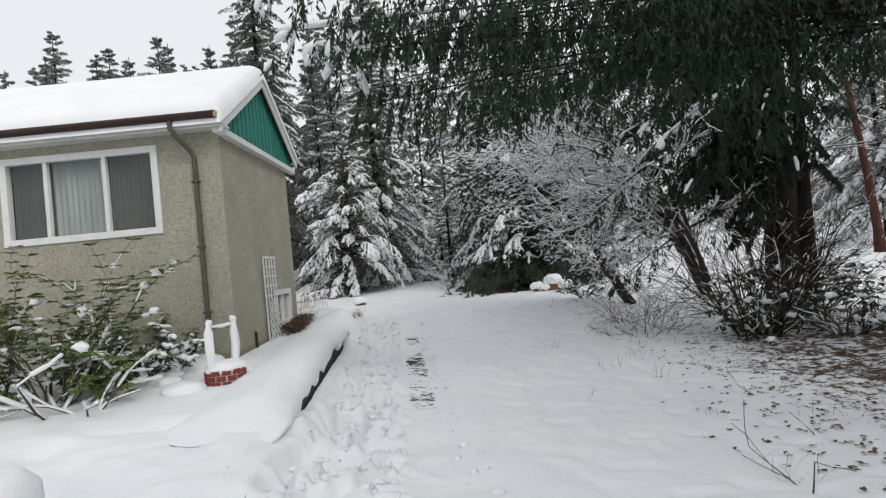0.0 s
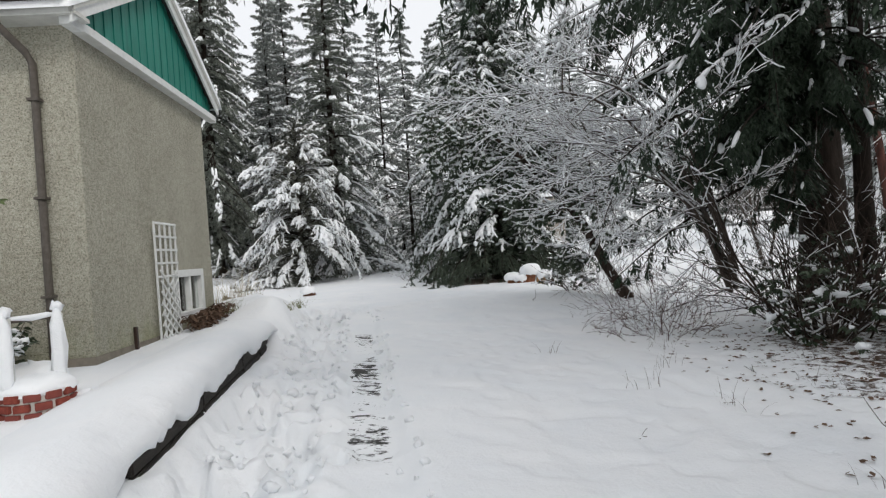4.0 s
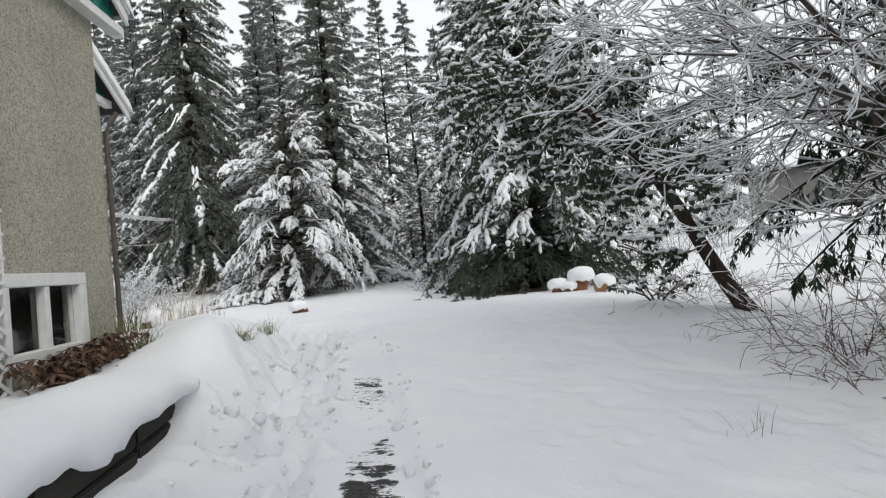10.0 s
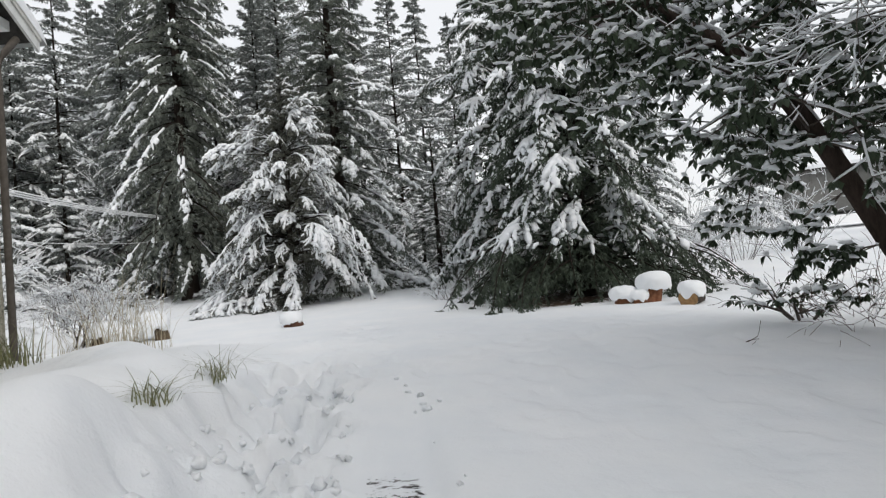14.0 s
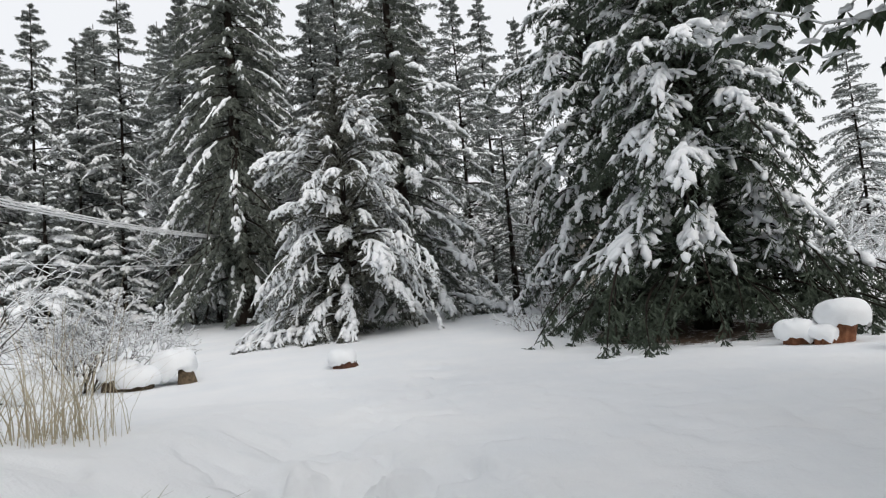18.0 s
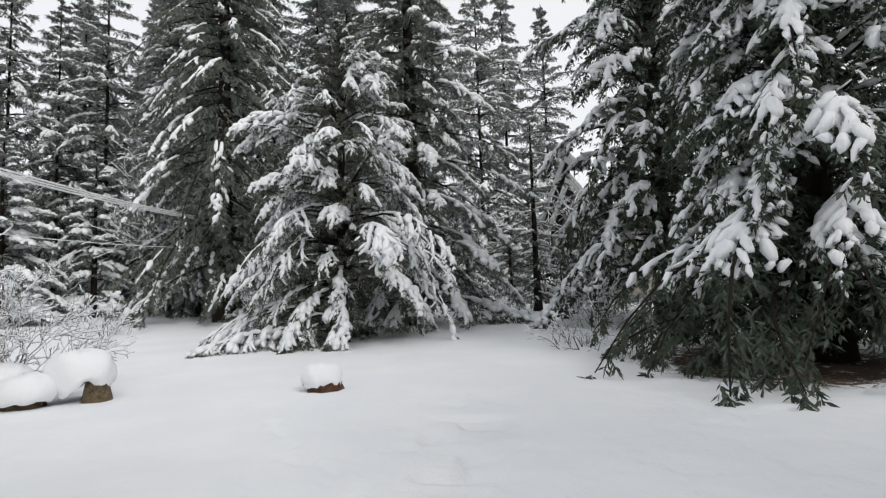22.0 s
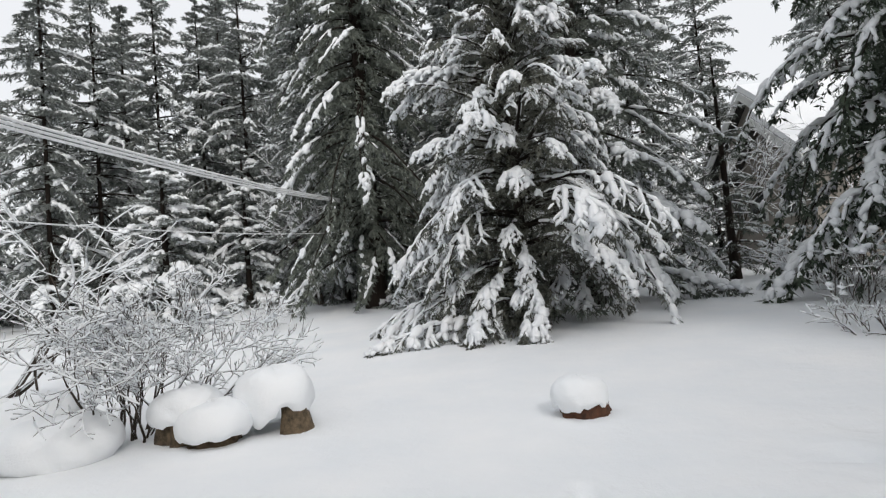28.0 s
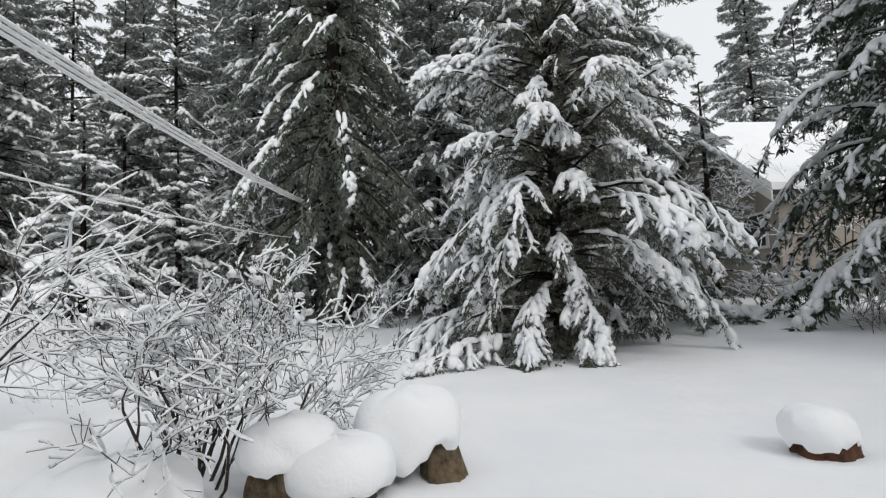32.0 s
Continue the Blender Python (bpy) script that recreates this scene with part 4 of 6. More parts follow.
def window(name, along, at, a0, a1, z0, z1, splits, out, label, curtains):
    """A white sliding window in a wall: along 'x' or 'y', at that place of the other axis, facing out (+1 or -1)."""
    f, dpt = 0.085, 0.07

    def bx(p0, p1, q0, q1, d0, d1, bevel=0.006):
        lo, hi = sorted((at + out * d0, at + out * d1))
        return block(p0, p1, lo, hi, q0, q1, bevel) if along == "x" else block(lo, hi, p0, p1, q0, q1, bevel)

    bm = bx(a0 - 0.03, a1 + 0.03, z1 - f, z1 + 0.03, -0.10, 0.03)
    for box in ((a0 - 0.03, a1 + 0.03, z0 - 0.03, z0 + f, -0.10, 0.035), (a0 - 0.03, a0 + f, z0 + f, z1 - f, -0.10, 0.03), (a1 - f, a1 + 0.03, z0 + f, z1 - f, -0.10, 0.03)):
        extra = bx(*box)
        me = bpy.data.meshes.new("tmp")
        extra.to_mesh(me)
        bm.from_mesh(me)
        bpy.data.meshes.remove(me)
        extra.free()
    w = hpart(name, bm, WHITE, label)
    cuts = [a0 + f] + splits + [a1 - f]
    for s in splits:
        hpart("mullion", bx(s - 0.035, s + 0.035, z0 + f, z1 - f, -0.07, 0.02), WHITE, parent=w)
    for p, q in zip(cuts, cuts[1:]):
        g = hpart("pane", bx(p + 0.001, q - 0.001, z0 + f, z1 - f, -0.052, -0.046, 0), GLASS, parent=w)
        g.visible_shadow = False
    for (p, q), mat in zip(zip(cuts, cuts[1:]), curtains):
        if mat is None:
            continue
        n = 60
        V, F = [], []
        for i in range(n + 1):
            x = p - 0.02 + (q - p + 0.04) * i / n
            d = at - out * (0.17 + 0.022 * math.sin(i * 1.1) + 0.012 * math.sin(i * 2.7))
            for z in (z0 - 0.02, z1 + 0.02):
                V.append((x + 3.0, d - 1.14, z) if along == "x" else (d + 3.0, x - 1.14, z))
        for i in range(n):
            F.append((2 * i, 2 * i + 2, 2 * i + 3, 2 * i + 1))
        child("curtain", mesh_np("curtain", V, F, mat), w, "hanging curtain behind the glass")
    return w


window("window", "x", 1.14, WX0, WX1, WZ0, WZ1, [-5.98, -4.98], -1, "white framed three-pane window with curtains", (DARKCURTAIN, CURTAIN, DARKCURTAIN))
window("window", "y", -3.0, BY0, BY1, BZ0, BZ1, [4.0], 1, "white framed sliding basement window", (None, None))
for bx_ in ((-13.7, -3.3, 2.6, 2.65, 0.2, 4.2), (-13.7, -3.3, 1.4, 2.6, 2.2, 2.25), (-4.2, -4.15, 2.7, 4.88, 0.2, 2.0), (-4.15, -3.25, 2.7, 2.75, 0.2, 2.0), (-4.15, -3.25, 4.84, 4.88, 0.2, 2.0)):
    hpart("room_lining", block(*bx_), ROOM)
hpart("pipe_stub", block(-2.99, -2.95, 2.02, 2.07, 0.35, 0.72, 0.005), GUTTER)
tagged(house, "single-storey beige stucco house with teal gables and a snow-laden roof", "house")

trellis = thing("trellis", -2.93, 3.03, 0.12)
for i in range(5):
    part("lath", block(-0.012, 0.012, -0.35 + 0.175 * i - 0.016, -0.35 + 0.175 * i + 0.016, 0, 2.0, 0.003), WHITE, trellis)
for i in range(5):
    part("lath", block(0.013, 0.026, -0.366, 0.366, 1.99 - 0.19 * i - 0.03, 1.99 - 0.19 * i, 0.003), WHITE, trellis)
for i in range(7):
    for sg in (-1, 1):
        bm = block(-0.006, 0.006, -0.40, 0.40, -0.014, 0.014)
        bmesh.ops.rotate(bm, verts=bm.verts, cent=(0, 0, 0), matrix=Matrix.Rotation(sg * radians(38), 3, "X"))
        bmesh.ops.translate(bm, verts=bm.verts, vec=(0.02 if sg > 0 else 0.034, 0, 0.16 + 0.15 * i))
        bmesh.ops.bisect_plane(bm, geom=bm.verts[:] + bm.edges[:] + bm.faces[:], plane_co=(0, 0.366, 0), plane_no=(0, 1, 0), clear_outer=True)
        bmesh.ops.bisect_plane(bm, geom=bm.verts[:] + bm.edges[:] + bm.faces[:], plane_co=(0, -0.366, 0), plane_no=(0, -1, 0), clear_outer=True)
        part("lath", bm, WHITE, trellis)
tagged(trellis, "white wooden garden trellis leaning on the house wall", "trellis")

# ---- wishing well ----
wa = math.atan2(0.32, 0.21)
WELL = (-2.50, -0.66)
well = thing("wishing_well", *WELL, gz(*WELL) - 0.04, math.degrees(wa))
bm = bmesh.new()
bmesh.ops.create_cone(bm, cap_ends=True, segments=24, radius1=0.245, radius2=0.245, depth=0.24, matrix=Matrix.Translation((0, 0, 0.12)))
part("mortar_ring", bm, MORTAR, well)
for c in range(3):
    for i in range(11):
        a = 2 * math.pi * (i + 0.5 * (c % 2)) / 11
        bm = block(-0.057, 0.057, -0.03, 0.03, -0.03, 0.03, 0.006)
        bmesh.ops.transform(bm, verts=bm.verts, matrix=Matrix.Rotation(a, 4, "Z") @ Matrix.Translation((0, -0.238, 0.045 + 0.075 * c)))
        part("brick", bm, BRICK, well)
for sx in (-1, 1):
    part("post", block(sx * 0.19 - 0.03, sx * 0.19 + 0.03, -0.03, 0.03, 0, 0.82, 0.008), SOFFIT, well)
    rw = np.random.default_rng(4 + sx)
    v, f = clumps([(sx * 0.19 - 0.02, -0.02, 0.22)], [(sx * 0.19 - 0.02, -0.02, 0.84)], [0.058], rw, 1.0, 12)
    child("post_snow", mesh_np("post_snow", v, f, SNOW_CLUMP), well)
    v, f = clumps([(sx * 0.19 - 0.03, 0, 0.86)], [(sx * 0.19 + 0.03, 0, 0.87)], [0.06], rw, 0.9, 8)
    child("post_cap", mesh_np("post_cap", v, f, SNOW_CLUMP), well)
v, f = tubes([(-0.19, 0, 0.79)], [(0.19, 0, 0.79)], [0.013], [0.013], 8)
child("crossbar", mesh_np("crossbar", v, f, TWIG), well)
v, f = clumps([(-0.18, 0, 0.81)], [(0.18, 0, 0.81)], [0.034], np.random.default_rng(2), 0.8)
child("bar_snow", mesh_np("bar_snow", v, f, SNOW_CLUMP), well)
ob = child("snow_filling", cap_mesh("snow_filling", 0.27, 0.27, 0.14, 8), well)
ob.location.z = 0.20
tagged(well, "small wishing well with a red brick ring and two snowy posts", "wishing well")

# ---- trees ----
def spruce_lop(az, f):
    """Open below on the side away from the house, and humped towards the drive."""
    right = np.cos(az + 0.15)
    cut = np.where((f < 0.14) & (right > 0.45), 0.0, 1.0)
    hump = 1 + 0.45 * np.exp(-(((f - 0.6) / 0.16) ** 2)) * np.clip(np.cos(az - 4.3), 0, 1)
    return cut * hump * np.where(f < 0.2, 0.84, 1.0)


def cedar_lop(az, f):
    return 1 + np.exp(-(((f - 0.06) / 0.07) ** 2)) * (0.14 + 0.14 * np.clip(np.cos(az + 0.2), 0, 1))


fir_tree("spruce_tree", -4.35, 21.6, gz(-4.35, 21.6) - 0.05, 7.9, 2.6, 3, "broad young spruce weighed down with thick snow clumps", trunk_r=0.12, needle=NEEDLE_COOL, base=0.35, gap=0.33, per=9, shape=0.6, e_low=0.2, e_top=0.75, droop=0.85, load=0.95, patch=0.5, rag=0.6, lop=spruce_lop, twigs=18, wid=0.42, hang=1.0, sub=5, blades=9, sub_blades=6, bl=0.12, bw=0.013, snow_r=0.07, roll=1.0, snow_from=0.36, steep=0.96, sub_snow=0.95, side=0.17, power=2.3, tassel=0.35, spread=1.1)
fir_tree("fir_tree", -3.0, 25.2, gz(-3.0, 25.2), 19.0, 3.0, 4, "tall dark fir with snow on its outer boughs", trunk_r=0.24, base=0.8, gap=0.6, per=8, shape=0.72, e_low=-0.05, e_top=0.6, droop=0.55, load=0.5, patch=0.7, rag=0.4, twigs=20, wid=0.36, hang=0.6, sub=2, blades=12, sub_blades=7, bl=0.19, bw=0.019, snow_r=0.085, roll=1.3, snow_from=0.45, sub_snow=0.5)
fir_tree("cedar_tree", 4.4, 17.5, gz(4.4, 17.5), 13.0, 3.1, 7, "wide dense cedar with drooping boughs under heavy snow", trunk_r=0.26, needle=NEEDLE_DARK, base=0.4, gap=0.33, per=10, shape=0.5, e_low=0.25, e_top=0.75, droop=0.9, load=1.2, patch=0.2, snow_floor=1.35, bare_low=0.08, rag=0.35, lop=cedar_lop, twigs=22, wid=0.33, hang=0.9, sub=3, blades=10, sub_blades=7, bl=0.15, bw=0.018, snow_r=0.066, roll=1.2, power=2.7, snow_from=0.27, steep=0.86, sub_snow=0.8, side=0.2, tassel=0.25)
fir_tree("cedar_tree", 3.9, 23.6, gz(3.9, 23.6), 13.0, 3.3, 17, "wide dark cedar behind the first, its boughs under heavy snow", trunk_r=0.26, needle=NEEDLE_DARK, base=1.5, gap=0.45, per=9, shape=0.45, e_low=0.2, e_top=0.75, droop=0.8, load=0.9, patch=0.4, rag=0.3, twigs=18, wid=0.36, hang=0.85, sub=2, blades=10, sub_blades=6, bl=0.2, bw=0.026, snow_r=0.08, roll=1.3, power=2.7, snow_from=0.34, steep=0.92, sub_snow=0.6, side=0.2, tassel=0.25)
fir_tree("fir_tree", -10.5, 28.6, gz(-10.5, 28.6), 23, 3.0, 5, "very tall dark fir with long sparse boughs", trunk_r=0.3, base=2.4, gap=0.55, per=8, shape=0.35, e_low=-0.2, e_top=0.4, droop=0.75, load=0.4, patch=0.9, rag=0.6, twigs=20, wid=0.34, hang=1.1, sub=2, blades=12, sub_blades=7, bl=0.22, bw=0.024, snow_r=0.085, roll=1.2, snow_from=0.5, sub_snow=0.5, tassel=0.3, side=0.25)
fir_tree("young_fir_tree", 1.0, 28.6, gz(1.0, 28.6), 7.0, 1.25, 6, "slender young fir dusted with snow", gap=0.4, per=5, base=0.6, shape=0.7, droop=0.3, load=0.5, twigs=14, wid=0.4, sub=1, blades=7, bl=0.12, bw=0.012, snow_r=0.04, sub_snow=0.4)
fir_tree("young_fir_tree", -19.0, 28.2, gz(-19, 28.2), 7.4, 2.3, 8, "young fir with flat tiers of snow", needle=NEEDLE_HAZE, gap=0.55, per=7, base=0.4, shape=0.8, e_low=0.0, droop=0.4, load=1.0, patch=0.1, twigs=20, wid=0.45, hang=0.3, sub=1, blades=8, bl=0.19, bw=0.024, snow_r=0.12, snow_from=0.25, sub_snow=0.6)
small_fir = fir_tree("young_fir_tree", -17.7, 31.6, gz(-17.7, 31.6), 7.2, 1.8, 9, "young fir half covered in snow", needle=NEEDLE_HAZE, gap=0.55, per=6, base=0.3, shape=0.8, e_low=0.0, droop=0.4, load=1.0, patch=0.1, twigs=18, wid=0.45, hang=0.3, sub=1, blades=8, bl=0.19, bw=0.024, snow_r=0.11, snow_from=0.25, sub_snow=0.6)


def hanging_tree(name, x, y, H, trunk_r, seed, label, rows, **kw):
    """A big dark fir seen for its low boughs: rows give each bough's root height, bearing, length, rise, droop and snow."""
    z = gz(x, y)
    t = thing(name, x, y, z)
    q = np.array(rows, float)
    root = np.stack([np.zeros(len(q)), np.zeros(len(q)), q[:, 0]], 1)
    limbs, needles, snow = fronds(np.random.default_rng(seed), root, q[:, 1], q[:, 2], q[:, 3], q[:, 4], q[:, 5], **kw)
    child("trunk", trunk_mesh("trunk", H, trunk_r, BARK_DARK, seed, sides=18), t)
    tagged(child("branchwork", mesh_np("branchwork", *limbs, BARK_DARK), t), "bare dark limbs", kind="stuff")
    # needle colour has the shade of the low boughs painted in
    tagged(child("crown", mesh_np("crown", *needles, NEEDLE_SHADE, False), t), "hanging green sprays, darkened as if in shade", kind="stuff")
    tagged(child("snow_load", mesh_np("snow_load", *snow, SNOW_CLUMP), t), "white snow clumps on the boughs", kind="stuff")
    return tagged(t, label, "tree")


# a great fir whose low boughs hang over the drive's edge, and a nearer one that overhangs its start
rh = np.random.default_rng(12)
low_boughs = [(z, a + rh.normal(0, 0.04), ln * rh.uniform(0.95, 1.05), 0.1, 0.36, ld) for z, a, ln, ld in (
    (4.2, 3.66, 5.9, 0.3), (3.9, 3.70, 5.0, 0.15), (4.9, 3.62, 5.1, 0.6), (5.2, 3.58, 4.9, 0.7), (6.2, 3.50, 4.7, 0.4), (5.2, 3.35, 4.4, 0.4), (3.6, 3.25, 3.2, 0.0),
    (6.9, 3.02, 5.9, 0.8), (6.6, 2.96, 5.6, 0.6), (6.8, 3.10, 5.6, 0.6))]
low_boughs += [(z, rh.uniform(2.75, 3.78), rh.uniform(2.4, 4.6), rh.normal(0.08, 0.1), rh.uniform(0.3, 0.55), rh.choice([0.0, 0.0, 0.15, 0.4])) for z in rh.uniform(2.6, 8.5, 52)]
low_boughs += [(z, rh.uniform(3.35, 3.95), rh.uniform(2.0, 3.9), rh.normal(0.1, 0.1), rh.uniform(0.3, 0.5), 0.1) for z in rh.uniform(2.3, 4.6, 17)]
low_boughs += [(z, rh.uniform(3.55, 4.08), rh.uniform(2.8, 4.4), rh.normal(0.1, 0.1), rh.uniform(0.3, 0.45), 0.25) for z in rh.uniform(4.8, 7.5, 18)]
low_boughs += [(z, rh.uniform(3.9, 4.7), rh.uniform(2.2, 3.6), 0.1, rh.uniform(0.35, 0.6), 0.2) for z in rh.uniform(3.8, 7.5, 24)]
low_boughs += [(z, rh.uniform(2.6, 8.6), rh.uniform(2.0, 3.4), 0.0, 0.3, 0.4) for z in rh.uniform(8.0, 20, 40)]
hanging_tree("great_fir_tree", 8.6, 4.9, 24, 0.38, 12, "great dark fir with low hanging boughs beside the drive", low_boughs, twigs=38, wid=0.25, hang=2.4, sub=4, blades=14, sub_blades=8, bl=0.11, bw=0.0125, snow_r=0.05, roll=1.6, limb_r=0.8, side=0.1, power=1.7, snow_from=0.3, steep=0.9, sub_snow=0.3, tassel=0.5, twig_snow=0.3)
over = [(rh.uniform(4.5, 5.0), a, ln, 0.03, 0.05, 0.7) for a, ln in ((3.27, 7.6), (3.25, 7.7), (3.22, 7.4))]
over += [(rh.uniform(4.1, 5.3), a, ln * rh.uniform(0.88, 1.0), 0.03, 0.03 + 0.08 * rh.random(), 0.0) for a, ln in zip(np.linspace(3.06, 3.28, 15), np.linspace(6.8, 7.6, 15))]
over += [(rh.uniform(4.2, 6.2), a, ln * rh.uniform(0.75, 1.0), 0.03, 0.02 + 0.12 * rh.random(), rh.choice([0.0, 0.0, 0.5])) for a, ln in zip(np.linspace(2.6, 3.06, 9), np.linspace(5.4, 7.0, 9))]
over += [(z, rh.uniform(0, 6.28), rh.uniform(2.5, 3.5), 0.0, 0.25, 0.4) for z in rh.uniform(7, 20, 30)]
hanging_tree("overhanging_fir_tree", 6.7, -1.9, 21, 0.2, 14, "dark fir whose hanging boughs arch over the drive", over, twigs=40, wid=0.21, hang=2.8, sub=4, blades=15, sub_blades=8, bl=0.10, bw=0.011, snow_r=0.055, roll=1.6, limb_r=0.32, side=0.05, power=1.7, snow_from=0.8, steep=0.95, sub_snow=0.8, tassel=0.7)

# background firs: three built, the rest copied; their needle colour is lifted for haze
far_kw = dict(group="forest edge", needle=NEEDLE_HAZE, per=6, gap=0.8, twigs=14, wid=0.38, sub=0, blades=12, bl=0.36, bw=0.042, hang=0.6, snow_r=0.095, roll=1.2, snow_from=0.25, snow_sides=4, rag=0.5, limb_r=1.3)
wood_a = fir_tree("fir_tree", -26.3, 32.3, gz(-26.3, 32.3), 20.0, 3.5, 21, "tall forest fir with snow on its boughs", trunk_r=0.11, base=1.8, shape=0.8, e_low=-0.15, e_top=0.5, droop=0.45, load=0.8, patch=0.5, **far_kw)
wood_b = fir_tree("fir_tree", -24.6, 34.6, gz(-24.6, 34.6), 19.0, 2.9, 22, "narrow forest fir dusted with snow", trunk_r=0.10, base=2.4, shape=0.75, e_low=-0.2, e_top=0.4, droop=0.5, load=0.75, patch=0.5, **far_kw)
wood_c = fir_tree("fir_tree", -0.7, 40.0, gz(-0.7, 40), 20.5, 3.8, 23, "full forest fir with snow on its boughs", trunk_r=0.11, base=0.9, shape=0.85, e_low=-0.05, e_top=0.6, droop=0.5, load=0.85, patch=0.4, **far_kw)
FIRS = [
    (1, -23.0, 36, 0.92), (2, -29.6, 33, 0.72), (0, -20.8, 36.7, 1.05), (1, -18.6, 38.5, 1.0), (2, -16.2, 35.5, 0.95), (0, -13.6, 34, 1.05), (1, -12.2, 38.5, 1.15), (2, -8.4, 35, 1.0), (0, -6.6, 32.5, 1.0), (1, -5.0, 38.5, 1.15),
    (2, 3.7, 44.5, 0.97), (0, -3.8, 47, 1.35), (1, 1.4, 50, 1.3), (2, -9.5, 44, 1.2), (0, -15.0, 43, 1.15), (1, -21.5, 43, 1.1), (2, -26, 42, 1.05), (0, -31, 39, 1.0), (1, -34.5, 37, 0.9), (2, -38, 33.5, 0.9), (1, -28.5, 46, 1.15), (0, -36, 44, 1.1),
    (1, -23.5, 27.2, 0.85), (0, -28.8, 27.6, 0.9), (2, -33, 28, 0.95), (0, -37, 22, 1.0),
    (0, 16.4, 60, 1.35), (1, 19.5, 58, 1.2), (2, 25, 60, 1.2), (0, 33, 55, 1.0), (2, 40, 40, 1.0), (1, 30, 16, 0.9), (0, 27, 2, 1.0),
    (1, -44, 51, 1.3), (0, -34, 53, 1.35), (2, -27, 52, 1.3), (1, -13.0, 31.5, 0.8), (0, -7.4, 30.5, 0.75), (1, -15.2, 33, 0.9),
    (0, 20.5, 17, 1.0), (1, 25, 24, 1.0),
    # firs at x 12.5 and 11 are unseen, added to shade the drive's right side
    (0, 12, -22, 1.0), (2, 12.5, -6, 1.05), (0, 11, -11.5, 1.0), (2, 0, -27, 1.0), (0, 13.2, 52, 1.3), (2, 18, 50, 1.15),
]
rf = np.random.default_rng(77)
for k, x, y, s in FIRS:
    m = pose(x, y, gz(x, y) - 0.1, 0, 0, float(rf.uniform(0, 360))) @ Matrix.Diagonal((s * rf.uniform(0.9, 1.15), s * rf.uniform(0.9, 1.15), s, 1))
    c = copy_thing((wood_a, wood_b, wood_c)[k], m)
    c.matrix_basis = m

for x, y, k in ((0.4, 34.5, 0.7), (-1.6, 33.5, 0.6)):
    m = pose(x, y, gz(x, y) - 0.05, 0, 0, 70 * x) @ Matrix.Diagonal((k, k, k, 1))
    copy_thing(small_fir, m).matrix_basis = m

# ---- snowy broadleaf trees and shrubs ----
rm = np.random.default_rng(31)
arch = thing("multi_stem_tree", 6.6, 4.6, gz(6.6, 4.6))
segs = []
for a, reach, top in ((3.05, 3.0, 3.5), (3.35, 2.6, 2.9), (2.75, 3.3, 4.0), (3.75, 2.4, 3.2), (2.45, 2.6, 3.6), (3.2, 3.6, 4.4), (2.95, 2.2, 4.8), (3.5, 3.1, 4.2)):
    s_ = np.linspace(0, 1, 9)
    A_ = np.stack([np.cos(a) * 0.85 * reach * s_**1.5 + rm.normal(0, 0.05, 9), np.sin(a) * 0.85 * reach * s_**1.5 + rm.normal(0, 0.05, 9), top * (1 - (1 - s_) ** 1.7) - 0.08], 1)
    rr_ = 0.055 * (1 - 0.75 * s_) + 0.006
    segs += [(*A_[i], *A_[i + 1], rr_[i], rr_[i + 1]) for i in range(8)]
    for i in range(3, 9):
        for _ in range(1 if i < 8 else 3):
            d = np.array([np.cos(a), np.sin(a), rm.uniform(-0.25, 0.75)]) + rm.normal(0, 0.6, 3)
            d /= np.linalg.norm(d)
            grow(rm, A_[i], d, rm.uniform(0.8, 1.35), 0.017, 3, segs, 0.42, 2, 0.25, -0.02, 0.62)
wd, wt = stems(segs, rm, 0.95, 0.008, 0.95, 0.5)
tagged(child("branchwork", mesh_np("branchwork", *wd, TWIG), arch), "bare branching stems", kind="stuff")
tagged(child("twig_snow", mesh_np("twig_snow", *wt, SNOW_CLUMP), arch), "snow lying along each twig", kind="stuff")
tagged(arch, "bare multi-stemmed tree with snow lining every arching twig", "tree")
for k, (x, y, ln) in enumerate(((-7.6, 31, 3.4), (-3.6, 30.5, 3.2), (-13.8, 31, 3.4), (1.9, 33, 3.0), (5.5, 30, 3.0), (-6.0, 28.5, 2.6))):
    twiggy("bare_tree", x, y, gz(x, y), 130 + k, 4, ln, 0.06, "tall bare tree with snow-dusted grey twigs among the firs", "tree", tilt=0.22, depth=4, kids=2, wood=BARK_GREY, snow=0.75, snow_min=0.012, foot=0.3, spread=0.45, rise=0.12)
twiggy("bare_tree", 10.4, 9.6, gz(10.4, 9.6), 32, 3, 2.7, 0.06, "bare spreading tree thickly lined with snow", "tree", tilt=0.45, depth=3, kids=3, wood=TWIG, snow=0.85, snow_min=0.008, foot=0.2, spread=0.55, lean=(-0.4, -0.1), rise=0.05, snow_k=0.9)
twiggy("bare_shrub", 6.4, 2.3, gz(6.4, 2.3), 33, 28, 1.6, 0.024, "dense leafless shrub of dark upright stems", tilt=0.75, depth=2, kids=2, wood=BARK_BROWN, snow=0.3, snow_min=0.004, foot=0.55, snow_k=0.7)
twiggy("bare_shrub", 7.6, 3.6, gz(7.6, 3.6), 34, 16, 1.8, 0.022, "dark leafless shrub below the fir", tilt=0.55, depth=2, kids=2, wood=BARK_BROWN, snow=0.3, snow_min=0.004, foot=0.6, snow_k=0.7)
twiggy("bramble_shrub", 5.3, 5.2, gz(5.3, 5.2), 35, 18, 0.9, 0.007, "low tangle of bramble stems in the snow", tilt=1.3, depth=2, kids=2, wood=TWIG_RED, snow=0.45, snow_min=0.005, foot=0.9, rise=-0.1)
